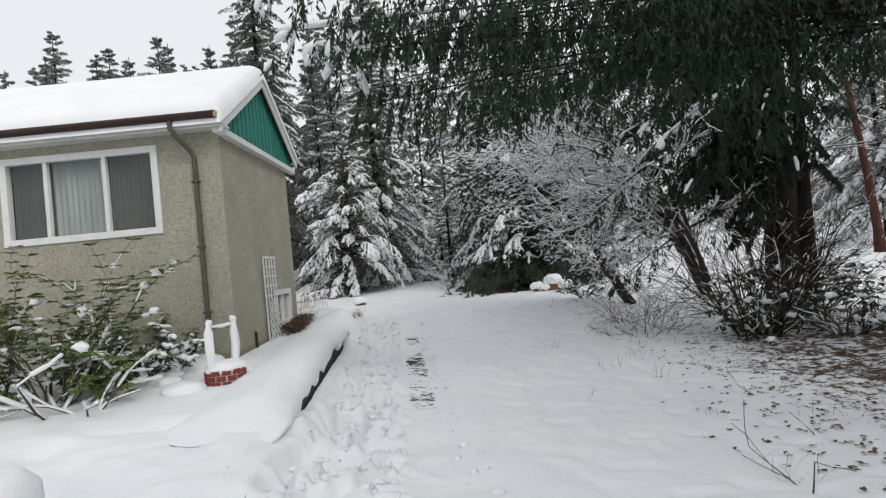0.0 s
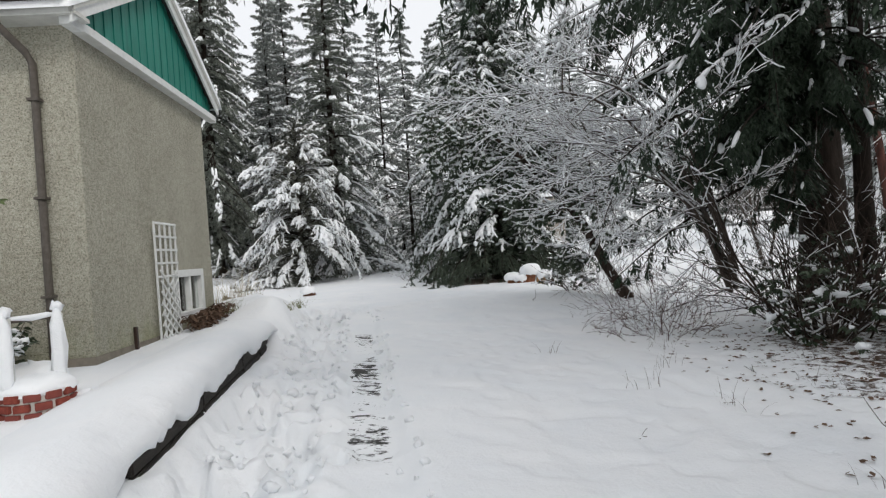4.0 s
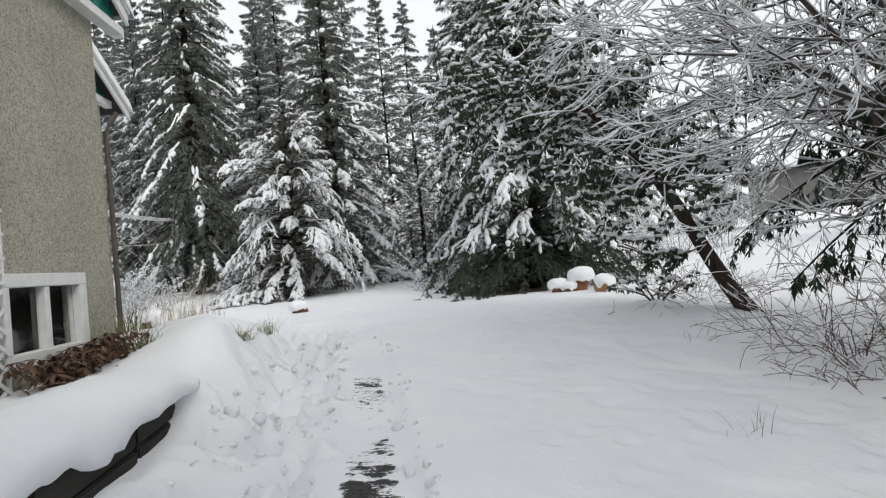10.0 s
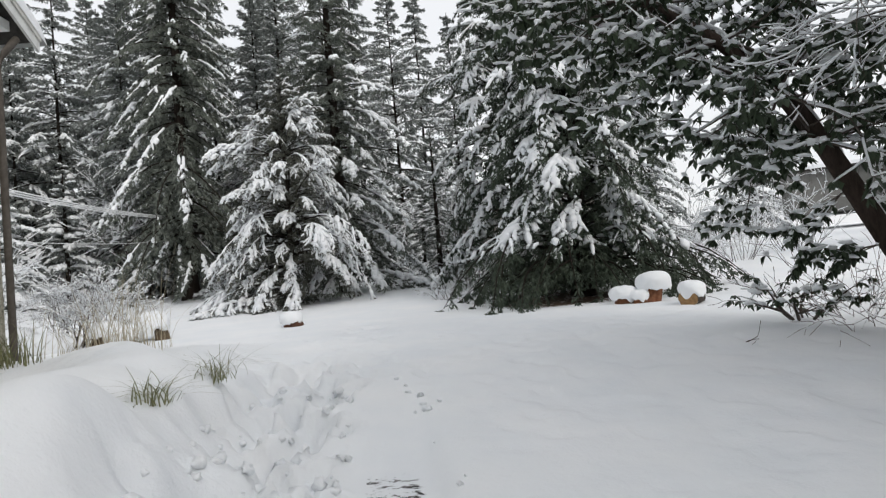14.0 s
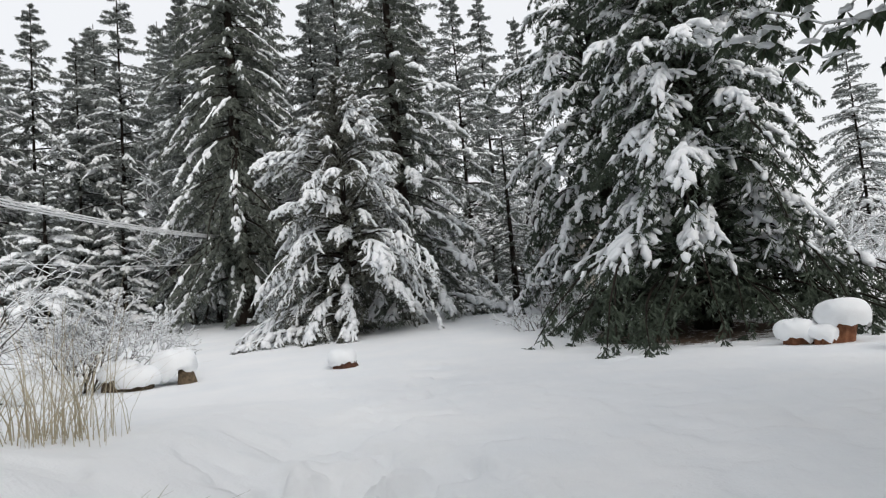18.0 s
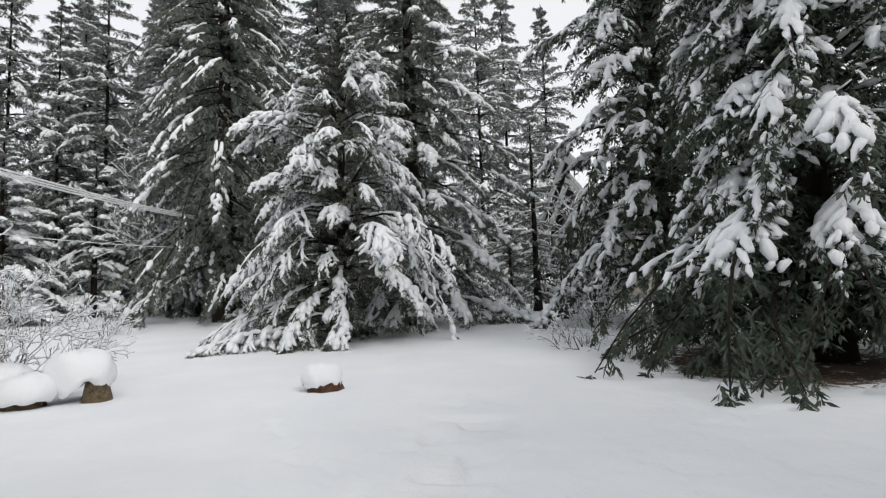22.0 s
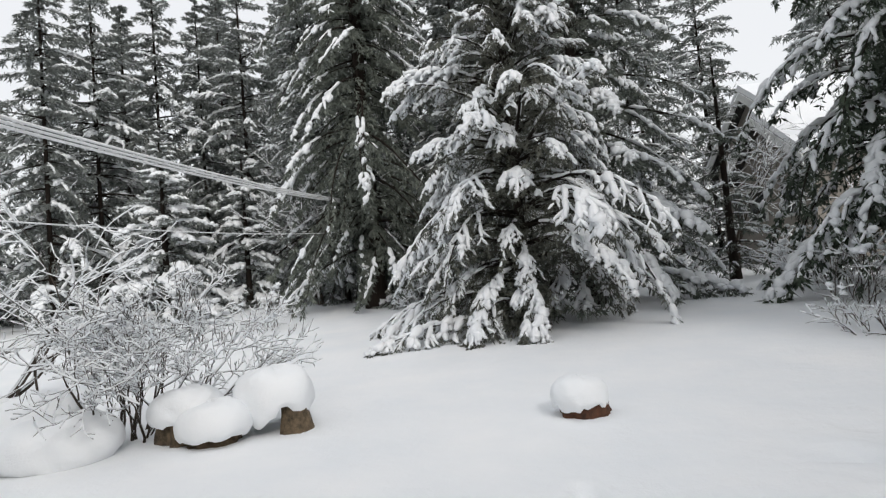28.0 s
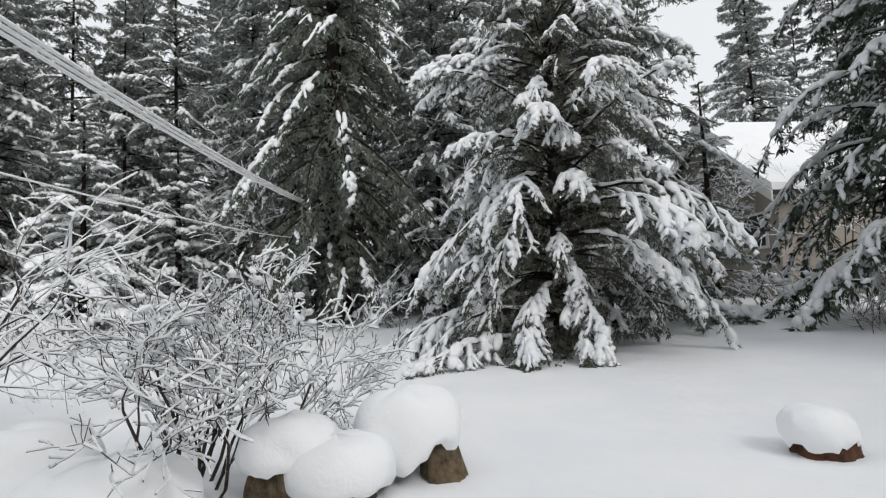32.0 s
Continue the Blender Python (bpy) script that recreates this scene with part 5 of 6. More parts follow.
twiggy("bramble_shrub", 4.75, 3.8, gz(4.75, 3.8), 38, 20, 0.55, 0.007, "dense reddish bramble thicket at the edge of the drive", tilt=1.0, depth=2, kids=2, wood=TWIG_RED, snow=0.3, snow_min=0.005, foot=0.9, rise=-0.1)
twiggy("bramble_shrub", 5.7, 9.3, gz(5.7, 9.3), 36, 18, 0.7, 0.006, "low bramble tangle with a few dead leaves", tilt=1.4, depth=2, kids=2, wood=TWIG_RED, snow=0.5, snow_min=0.005, foot=0.9, rise=-0.1)
twiggy("bramble_shrub", 7.4, 6.3, gz(7.4, 6.3), 37, 16, 1.0, 0.008, "low tangle of snowy bramble stems", tilt=1.2, depth=2, kids=2, wood=TWIG_RED, snow=0.6, snow_min=0.006, foot=1.0, rise=-0.1)
twiggy("snowy_shrub", -7.7, 15.0, gz(-7.7, 15.0), 52, 15, 0.9, 0.02, "bare rounded shrub with snow cushions on its crown", tilt=0.5, depth=4, kids=2, wood=BARK_GREY, snow=0.97, snow_min=0.0075, snow_k=1.05, curve=0.3, foot=0.38, spread=0.55, blobs=45, blob_r=0.05, rise=0.28, shrink=0.62, lean=(0.42, 0.05))
twiggy("snowy_shrub", -12.4, 17.0, gz(-12.4, 17.0), 42, 6, 1.9, 0.035, "bare tree of snow-lined spreading limbs", "tree", tilt=0.8, depth=3, kids=2, wood=BARK_GREY, snow=0.95, snow_min=0.011, foot=0.3, lean=(0.25, 0), rise=0.03)
for k, (x, y, ln, n) in enumerate(((-15, 22.5, 0.9, 12), (-12.3, 24.5, 0.7, 12), (-8.2, 27, 0.7, 12), (-17.5, 24, 0.9, 12), (1.7, 22.2, 0.8, 16), (2.2, 24.6, 0.9, 14), (8.6, 20.5, 1.5, 18), (11.0, 21.0, 1.6, 18), (2.8, 28.5, 0.8, 12), (-0.6, 29.0, 0.5, 10), (14, 22.5, 1.6, 16), (0.9, 19.0, 0.4, 14), (4.6, 24, 0.9, 12), (6.5, 22, 0.9, 12))):
    twiggy("low_shrub", x, y, gz(x, y), 50 + k, n, ln, 0.012, "low bare shrub coated in snow", tilt=0.8, depth=2, kids=2, wood=TWIG, snow=0.95 if k not in (4, 11) else 0.6, snow_min=0.011, foot=0.7, blobs=24 if k != 11 else 6, blob_r=0.08, group="low shrubs")

# leaning evergreen with drooping leaves
rl = np.random.default_rng(61)
lean = thing("leaning_tree", 5.95, 8.2, gz(5.95, 8.2))
LP = np.array([(0, 0, -0.1), (-0.25, 0.15, 0.4), (-0.55, 0.3, 1.1), (-0.85, 0.4, 1.8), (-1.2, 0.35, 2.35), (-1.75, 0.2, 2.95), (-2.3, 0.35, 3.6), (-3.0, 0.7, 4.3), (-3.6, 1.1, 4.9)])
lr = np.array([0.16, 0.135, 0.122, 0.115, 0.108, 0.095, 0.075, 0.055, 0.035])
v, f = tubes(LP[:-1], LP[1:], lr[:-1], lr[1:], 14)
child("trunk", mesh_np("trunk", v, f, BARK_BROWN), lean, "leaning reddish brown trunk")
v, f = clumps(LP[1:-1] + [0.02, -0.02, 0.13], LP[2:] + [0.02, -0.02, 0.11], lr[1:-1] * 0.45, rl)
child("trunk_snow", mesh_np("trunk_snow", v, f, SNOW_CLUMP), lean)
segs = []
for k in range(56):
    i = rl.integers(4, 9)
    a = rl.uniform(0, 2 * np.pi)
    d = np.array([np.cos(a) - 0.6, np.sin(a) * 0.8 + 0.15, rl.uniform(-0.3, 0.7)])
    grow(rl, LP[i], d / np.linalg.norm(d), rl.uniform(0.7, 1.25), 0.022, 2, segs, 0.6, 2, 0.3, -0.04)
for i, d in ((3, (0.6, 0.2, 0.1)), (3, (-0.5, 0.5, -0.35)), (4, (0.8, 0.3, 0.3)), (2, (-0.7, 0.2, -0.1))):
    grow(rl, LP[i], np.array(d) / np.linalg.norm(d), 0.6, 0.014, 2, segs, 0.6, 2, 0.3, -0.04)
wd, wt = stems(segs, rl, 0.6, 0.010)
tagged(child("branchwork", mesh_np("branchwork", *wd, TWIG), lean), "thin bare twigs", kind="stuff")
tagged(child("twig_snow", mesh_np("twig_snow", *wt, SNOW_CLUMP), lean), "snow along the twigs", kind="stuff")
S = np.array(segs)
S = S[S[:, 7] < 0.012]
tip = S[rl.permutation(len(S))[:1900]]
dd = tip[:, 3:6] - tip[:, 0:3]
v, f = leaves(tip[:, 3:6], dd / np.linalg.norm(dd, axis=1, keepdims=True), rl, 0.14, 0.036, 5, 0.5, 1.1)
tagged(child("foliage", mesh_np("foliage", v, f, LEAF_DULL, False), lean), "drooping dark green leaves", kind="stuff")
pk = tip[rl.permutation(len(tip))[:1500], 3:6]
w = rl.normal(0, 1, (len(pk), 3)) * [0.05, 0.05, 0.015]
v, f = clumps(pk - w + [0, 0, 0.015], pk + w + [0, 0, 0.015], rl.uniform(0.02, 0.055, len(pk)), rl, 0.7)
tagged(child("leaf_snow", mesh_np("leaf_snow", v, f, SNOW_CLUMP), lean), "pads of snow on the leaf whorls", kind="stuff")
tagged(lean, "leaning evergreen with a reddish trunk, drooping leaves and snow", "tree")


def leafy_bush(name, x, y, z, seed, n, length, label, leaf, whorls, per, size, snow, lean_to=(0, 0), down=0.3, width=0.028):
    rng = np.random.default_rng(seed)
    t = thing(name, x, y, z)
    segs = []
    for i in range(n):
        a = rng.uniform(0, 2 * np.pi)
        d = np.array([np.cos(a) * 0.8 + lean_to[0], np.sin(a) * 0.8 + lean_to[1], rng.uniform(0.5, 1.2)])
        grow(rng, (0.15 * np.cos(a), 0.15 * np.sin(a), -0.05), d / np.linalg.norm(d), length * rng.uniform(0.7, 1.2), 0.022, 2, segs, 0.6, 2, 0.3, 0.06)
    wd, wt = stems(segs, rng, 0.25, 0.010)
    tagged(child("branchwork", mesh_np("branchwork", *wd, TWIG), t), "thin bare twigs", kind="stuff")
    tagged(child("twig_snow", mesh_np("twig_snow", *wt, SNOW_CLUMP), t), "snow along the twigs", kind="stuff")
    S = np.array(segs)
    S = S[S[:, 7] < 0.012]
    q = S[rng.permutation(len(S))[:whorls]]
    d = q[:, 3:6] - q[:, 0:3]
    v, f = leaves(q[:, 3:6], d / np.linalg.norm(d, axis=1, keepdims=True), rng, size, width, per, 0.4, down)
    tagged(child("foliage", mesh_np("foliage", v, f, leaf, False), t), "glossy green leaves in whorls", kind="stuff")
    if snow:
        p = q[rng.permutation(len(q))[:snow], 3:6]
        w = rng.normal(0, 1, (len(p), 3)) * [0.05, 0.05, 0.015]
        v, f = clumps(p - w, p + w, rng.uniform(0.03, 0.075, len(p)), rng, 0.7)
        tagged(child("leaf_snow", mesh_np("leaf_snow", v, f, SNOW_CLUMP), t), "pads of snow on the leaves", kind="stuff")
    return tagged(t, label, "shrub")


leafy_bush("rhododendron_shrub", -4.75, -0.9, gz(-4.75, -0.9), 71, 14, 1.1, "large green rhododendron in front of the house window", LEAF, 2300, 8, 0.11, 60, (0.1, 0), 0.25, 0.028)
leafy_bush("rhododendron_shrub", -5.7, -0.5, gz(-5.7, -0.5), 72, 10, 1.0, "green rhododendron beside the house wall", LEAF, 1900, 8, 0.11, 45, (0, 0), 0.25, 0.028)
leafy_bush("low_evergreen_shrub", -4.0, 0.25, gz(-4, 0.25), 73, 9, 0.5, "low evergreen shrub under the wall, dotted with snow", LEAF_DULL, 330, 6, 0.10, 120, (0, -0.2), 0.6)
leafy_bush("low_evergreen_shrub", -4.6, -0.1, gz(-4.6, -0.1), 74, 9, 0.45, "low snowy evergreen shrub by the house wall", LEAF_DULL, 260, 6, 0.10, 150, (0, -0.2), 0.6)
twiggy("fallen_branch", -4.35, -1.35, gz(-4.35, -1.35), 75, 7, 0.75, 0.022, "dead branch sprawling on the snow, white on top", "branch", tilt=1.6, depth=1, kids=2, snow=1.0, snow_min=0.022, foot=0.4, rise=-0.05)
twiggy("fallen_branch", -3.75, -1.6, gz(-3.75, -1.6), 76, 4, 0.55, 0.016, "small dead branch sprawling on the snow", "branch", tilt=1.8, depth=1, kids=2, snow=0.9, snow_min=0.016, foot=0.2, rise=-0.05)
leafy_bush("broadleaf_shrub", 8.0, 3.2, gz(8.0, 3.2), 77, 10, 1.2, "dark broadleaf undergrowth below the fir", LEAF_DULL, 260, 6, 0.11, 20, (-0.2, 0), 0.7)
leafy_bush("broadleaf_shrub", 6.6, 2.4, gz(6.6, 2.4), 79, 14, 0.95, "dark leafy undergrowth among bare stems", LEAF_DULL, 190, 6, 0.11, 25, (-0.1, 0), 0.8)
leafy_bush("broadleaf_shrub", 7.4, 1.4, gz(7.4, 1.4), 87, 12, 0.9, "low dark evergreen undergrowth in thin snow", LEAF_DULL, 150, 6, 0.11, 30, (-0.1, 0), 0.8)
leafy_bush("broadleaf_shrub", 4.9, 9.4, gz(4.9, 9.4) + 0.1, 78, 5, 0.5, "small broadleaf sprig with drooping leaves", LEAF_DULL, 50, 6, 0.11, 12, (0, 0), 1.0)


def tufts(name, places, seed, label, mat, n, h, spread, bend=0.5, wid=0.008, category="grass"):
    """A clump of blades that arch outward."""
    rng = np.random.default_rng(seed)
    x, y = places
    t = thing(name, x, y, gz(x, y))
    V, F = [], []
    for i in range(n):
        a = rng.uniform(0, 2 * np.pi)
        o = np.array([rng.normal(0, spread), rng.normal(0, spread), -0.05])
        L = h * rng.uniform(0.5, 1.2)
        dirn = np.array([np.cos(a), np.sin(a), 0])
        sidev = np.array([-np.sin(a), np.cos(a), 0]) * wid
        b0 = len(V)
        be = bend * rng.uniform(0.3, 1.6)
        for k in range(5):
            s = k / 4
            p = o + dirn * (L * be * s**1.8) + np.array([0, 0, L * (s - 0.35 * be * s**2.2)])
            V += [tuple(p - sidev * (1 - 0.8 * s)), tuple(p + sidev * (1 - 0.8 * s))]
        for k in range(4):
            q = b0 + 2 * k
            F.append((q, q + 1, q + 3, q + 2))
    tagged(child("foliage", mesh_np("foliage", V, F, mat), t), "thin blades", kind="stuff")
    return tagged(t, label, category)


tufts("straw_clump", (-3.4, 8.85), 81, "tall clump of dry straw-coloured reeds", STRAW, 42, 1.15, 0.16, 0.4, 0.004)
tufts("straw_clump", (-3.95, 9.2), 80, "arching clump of pale dry reeds", STRAW, 70, 1.1, 0.25, 0.9, 0.005)
tufts("straw_clump", (-4.3, 9.6), 82, "clump of dry pale reeds poking out of snow", STRAW, 60, 0.8, 0.35, 0.5, 0.005)
tufts("grass_tuft", (-1.86, 6.85), 83, "tuft of winter grass half buried in snow", GRASS, 80, 0.32, 0.12, 1.3, 0.004)
tufts("grass_tuft", (-1.88, 5.8), 84, "tuft of yellow green grass poking out of snow", GRASS, 70, 0.26, 0.09, 1.2, 0.005)
tufts("grass_tuft", (-2.85, 5.1), 85, "tuft of grass against the house wall", GRASS, 160, 0.42, 0.18, 0.7, 0.006)
tufts("grass_tuft", (-4.6, 8.4), 86, "tuft of dead grass by the rear wall", GRASS, 90, 0.5, 0.15, 0.5)
for k, (x, y) in enumerate(((3.0, 0.6), (3.4, -0.4), (3.7, 1.5), (4.2, 2.6), (3.3, -2.2), (4.8, 0.2), (4.4, -2.6), (3.0, -4.2), (3.9, -4.6), (5.6, 1.2), (4.7, 3.9), (4.2, 6.6), (5.0, -4.0), (2.6, 2.6))):
    tufts("dry_weed", (x, y), 90 + k, "few dry stalks sticking out of the snow", TWIG_RED, 9 + k % 4, 0.24, 0.14, 0.6, 0.003, "weed")

rd = np.random.default_rng(95)
for k in range(3):
    x, y = (-2.72, -2.72, -2.75)[k], (3.5, 4.0, 4.5)[k]
    t = thing("dead_fern", x, y, gz(x, y))
    P = np.stack([rd.normal(0, 0.10, 60), rd.normal(0, 0.16, 60), rd.uniform(0.02, 0.28, 60)], 1)
    v, f = leaves(P, np.tile([0, 0, 1.0], (60, 1)), rd, 0.12, 0.02, 5, 0.4, 0.9)
    tagged(child("foliage", mesh_np("foliage", v, f, DEADLEAF, False), t), "thin blades", kind="stuff")
    tagged(t, "withered brown fern below the basement window", "fern")

# ---- logs ----


def snow_pillow(name, sx, sy, sz, seed, parent, droop=0.10):
    """A deep cushion of fresh snow with a ragged lower rim."""
    rng = np.random.default_rng(seed)
    off = rng.uniform(0, 90)
    n, k = 20, 40
    V, F = [], []
    for i in range(n):
        th = np.pi * 0.70 * i / (n - 1)
        for j in range(k):
            a = 2 * np.pi * j / k
            q = 1 + 0.34 * (fbm(np.cos(a) * 0.9 + 2, np.sin(a) * 0.9 + th * 0.6, 1.3, 3, off) - 0.5)
            w = np.abs(np.sin(th)) ** 0.6
            z = sz * (np.cos(th) * (1.0 if th < np.pi / 2 else 0.55))
            z -= droop * max(0, (th - 1.4)) * (fbm(np.cos(a) * 1.5, np.sin(a) * 1.5, 1.6, 3, off) * 1.6 - 0.4)
            V.append((sx * w * q * np.cos(a), sy * w * q * np.sin(a), z * q))
    for i in range(n - 1):
        for j in range(k):
            m = (j + 1) % k
            F.append((i * k + j, (i + 1) * k + j, (i + 1) * k + m, i * k + m))
    return child(name, mesh_np(name, V, F, SNOW), parent, "deep rounded cushion of snow")


def log_piece(name, x, y, z, length, r, yaw, pitch, seed, label, end_mat=None, squash=1.0, cap=None):
    """A cut log with bark, two sawn ends and a cushion of snow; it lies along its own x."""
    rng = np.random.default_rng(seed)
    t = thing(name, x, y, z, yaw)
    n, k = 8, 18
    V, F = [], []
    for i in range(n + 1):
        for j in range(k):
            a = 2 * np.pi * j / k
            q = r * (1 + 0.16 * (vnoise(j * 0.9, i * 0.4, 1, seed) - 0.5) * 2)
            V.append(((i / n - 0.5) * length, q * np.cos(a), r * 0.85 + squash * q * np.sin(a)))
    for i in range(n):
        for j in range(k):
            m = (j + 1) % k
            F.append((i * k + j, (i + 1) * k + j, (i + 1) * k + m, i * k + m))
    rot = Matrix.Translation((0, 0, r * 0.5)) @ Matrix.Rotation(radians(pitch), 4, "Y") @ Matrix.Translation((0, 0, -r * 0.5))
    ob = child("bark", mesh_np("bark", V, F, BARK_GREY), t)
    ob.matrix_basis = rot
    for s in (0, n):
        bm = bmesh.new()
        ring = [bm.verts.new((V[s * k + j][0] + (0.004 if s else -0.004), V[s * k + j][1] * 0.97, r * 0.85 + (V[s * k + j][2] - r * 0.85) * 0.97)) for j in range(k)]
        mid = bm.verts.new((V[s * k][0] + (0.02 if s else -0.02) * rng.uniform(-1, 1), 0, r * 0.85))
        for j in range(k):
            bm.faces.new((ring[j], ring[(j + 1) % k], mid) if s else (ring[(j + 1) % k], ring[j], mid))
        ob = part("sawn_end", bm, end_mat or CUTWOOD, t, "pale sawn wood")
        ob.matrix_basis = rot
    if cap:
        sx, sy, sz, oz = cap
        snow_pillow("snow_cap", sx, sy, sz * 0.8, seed + 3, t, 0.18).location = (0, 0, oz + 0.35 * sz)
    return tagged(t, label, "log", "cut logs")


log_piece("log", 4.95, 12.5, gz(4.95, 12.5) - 0.05, 0.6, 0.17, 48, 0, 101, "short sawn log lying in the snow with a pale end", cap=(0.36, 0.24, 0.20, 0.24))


def rough_wood(name, sx, sy, h, seed, mat, parent, label, taper=0.85, pitch=(0, 0)):
    """A broken, fluted chunk of old wood standing on its foot."""
    off = seed * 1.7
    n, k = 9, 40
    V, F = [], []
    for i in range(n + 1):
        t = min(i / (n - 1), 1.0)
        for j in range(k):
            a = 2 * np.pi * j / k
            q = (1 - (1 - taper) * t) * (1 + 0.40 * (vnoise(np.cos(a) * 2, np.sin(a) * 2 + t * 0.6, 1.3, off) - 0.5) + 0.22 * (vnoise(np.cos(a) * 6, np.sin(a) * 6 + t, 1.3, off + 4) - 0.5))
            top = h * (1 + 0.35 * (vnoise(np.cos(a) * 2, np.sin(a) * 2, 1.4, off + 9) - 0.5))
            if i == n:
                q *= 0.05
            z = -0.06 + t * (top + 0.06)
            V.append((sx * q * np.cos(a) + pitch[0] * z, sy * q * np.sin(a) + pitch[1] * z, z))
    for i in range(n):
        for j in range(k):
            m = (j + 1) % k
            F.append((i * k + j, i * k + m, (i + 1) * k + m, (i + 1) * k + j))
    return child(name, mesh_np(name, V, F, mat), parent, label)


for x, y, sx, sy, h, sd, pc, cp, lab in ((4.62, 13.7, 0.21, 0.17, 0.36, 103, (0.25, -0.1), (0.36, 0.3, 0.22), "broken orange log standing askew, capped with snow"), (4.15, 13.85, 0.2, 0.15, 0.16, 102, (0, 0), (0.3, 0.24, 0.17), "small orange log under a thick cushion of snow"), (4.35, 13.6, 0.12, 0.1, 0.12, 105, (0.1, 0), (0.2, 0.17, 0.12), "short orange log end between two others")):
    t = thing("log", x, y, gz(x, y) - 0.03)
    rough_wood("wood", sx, sy, h, sd, CUTRED, t, "weathered orange wood", 0.9, pc)
    snow_pillow("snow_cap", *cp, sd + 3, t, 0.16).location = (pc[0] * h, pc[1] * h, h + 0.07)
    tagged(t, lab, "log", "cut logs")

ROTTEN = grainy("rotten_red_wood", (0.02, 0.016, 0.012), (0.22, 0.09, 0.05), 11, 0.9, 0.5, 0.02)
stump = thing("tree_stump", -3.12, 15.5, gz(-3.12, 15.5) - 0.02, 20)
rough_wood("wood", 0.23, 0.21, 0.13, 3, ROTTEN, stump, "reddish rotten wood with dark bark")
snow_pillow("snow_cap", 0.28, 0.26, 0.17, 110, stump, 0.2).location = (-0.02, 0.03, 0.20)
tagged(stump, "small reddish stump under a thick cap of snow", "stump")

SPLIT = grainy("split_log_face", (0.03, 0.024, 0.016), (0.26, 0.19, 0.12), 14, 0.9, 0.5, 0.02)
big = thing("log_stump", -6.1, 15.2, gz(-6.1, 15.2) - 0.04, 15)
rough_wood("wood", 0.17, 0.22, 0.34, 8, SPLIT, big, "pale brown split wood with mossy bark", 0.6, (-0.1, 0.1)).location = (0.14, -0.06, 0)
snow_pillow("snow_cap", 0.42, 0.40, 0.30, 112, big, 0.26).location = (-0.12, 0.06, 0.36)
tagged(big, "split upright log with a pale brown face under heavy snow", "log")
for k, (x, y, sx, sy, sz, h) in enumerate(((-6.62, 14.75, 0.38, 0.32, 0.22, 0.14), (-6.98, 14.82, 0.36, 0.32, 0.22, 0.27), (-7.9, 14.2, 0.55, 0.5, 0.30, 0.08), (-8.9, 14.5, 0.75, 0.6, 0.34, 0.15), (-9.4, 13.8, 0.6, 0.5, 0.28, 0.05))):
    rock = thing("snowy_log", x, y, gz(x, y) - 0.03, 30 * k)
    rough_wood("wood", sx * 0.72, sy * 0.72, h, 20 + k, SPLIT, rock, "dark wet wood")
    snow_pillow("snow_cap", sx, sy, sz, 120 + k, rock).location = (0, 0, h + 0.06)
    tagged(rock, "log end buried under a deep cushion of snow", "log", "snowy logs")
for k, (x, y, sx, sy, sz) in enumerate(((-3.35, 0.55, 0.34, 0.30, 0.22), (-3.75, 0.2, 0.26, 0.24, 0.24), (-3.1, -0.1, 0.24, 0.22, 0.18), (-3.5, -0.35, 0.22, 0.2, 0.14), (-2.2, -0.45, 0.2, 0.2, 0.12), (-2.9, -1.05, 0.28, 0.22, 0.14))):
    tagged(new("snow_mound", cap_mesh("snow_mound", sx, sy, sz, 140 + k, None, 0.2)), "small rounded mound of snow in the garden bed", "snow mound", "snow mounds").location = (x, y, gz(x, y) - 0.02)

# small bin by the start of the drive
bx, by = -2.05, -5.3
bin_ = thing("garden_bin", bx, by, gz(bx, by) - 0.30)
bm = bmesh.new()
bmesh.ops.create_cone(bm, cap_ends=True, segments=28, radius1=0.22, radius2=0.27, depth=0.55, matrix=Matrix.Translation((0, 0, 0.27)))
part("body", bm, BINGREEN, bin_, "", True)
bm = bmesh.new()
bmesh.ops.create_cone(bm, cap_ends=True, segments=28, radius1=0.30, radius2=0.25, depth=0.08, matrix=Matrix.Translation((0, 0, 0.59)))
bmesh.ops.bevel(bm, geom=bm.edges[:], offset=0.012, segments=2, affect="EDGES")
part("lid", bm, BINGREEN, bin_, "dark green plastic lid", True)
child("snow_cap", cap_mesh("snow_cap", 0.31, 0.30, 0.26, 150), bin_, "deep cap of snow").location = (0, 0, 0.62)
tagged(bin_, "dark green plastic bin under a deep cap of snow", "bin")

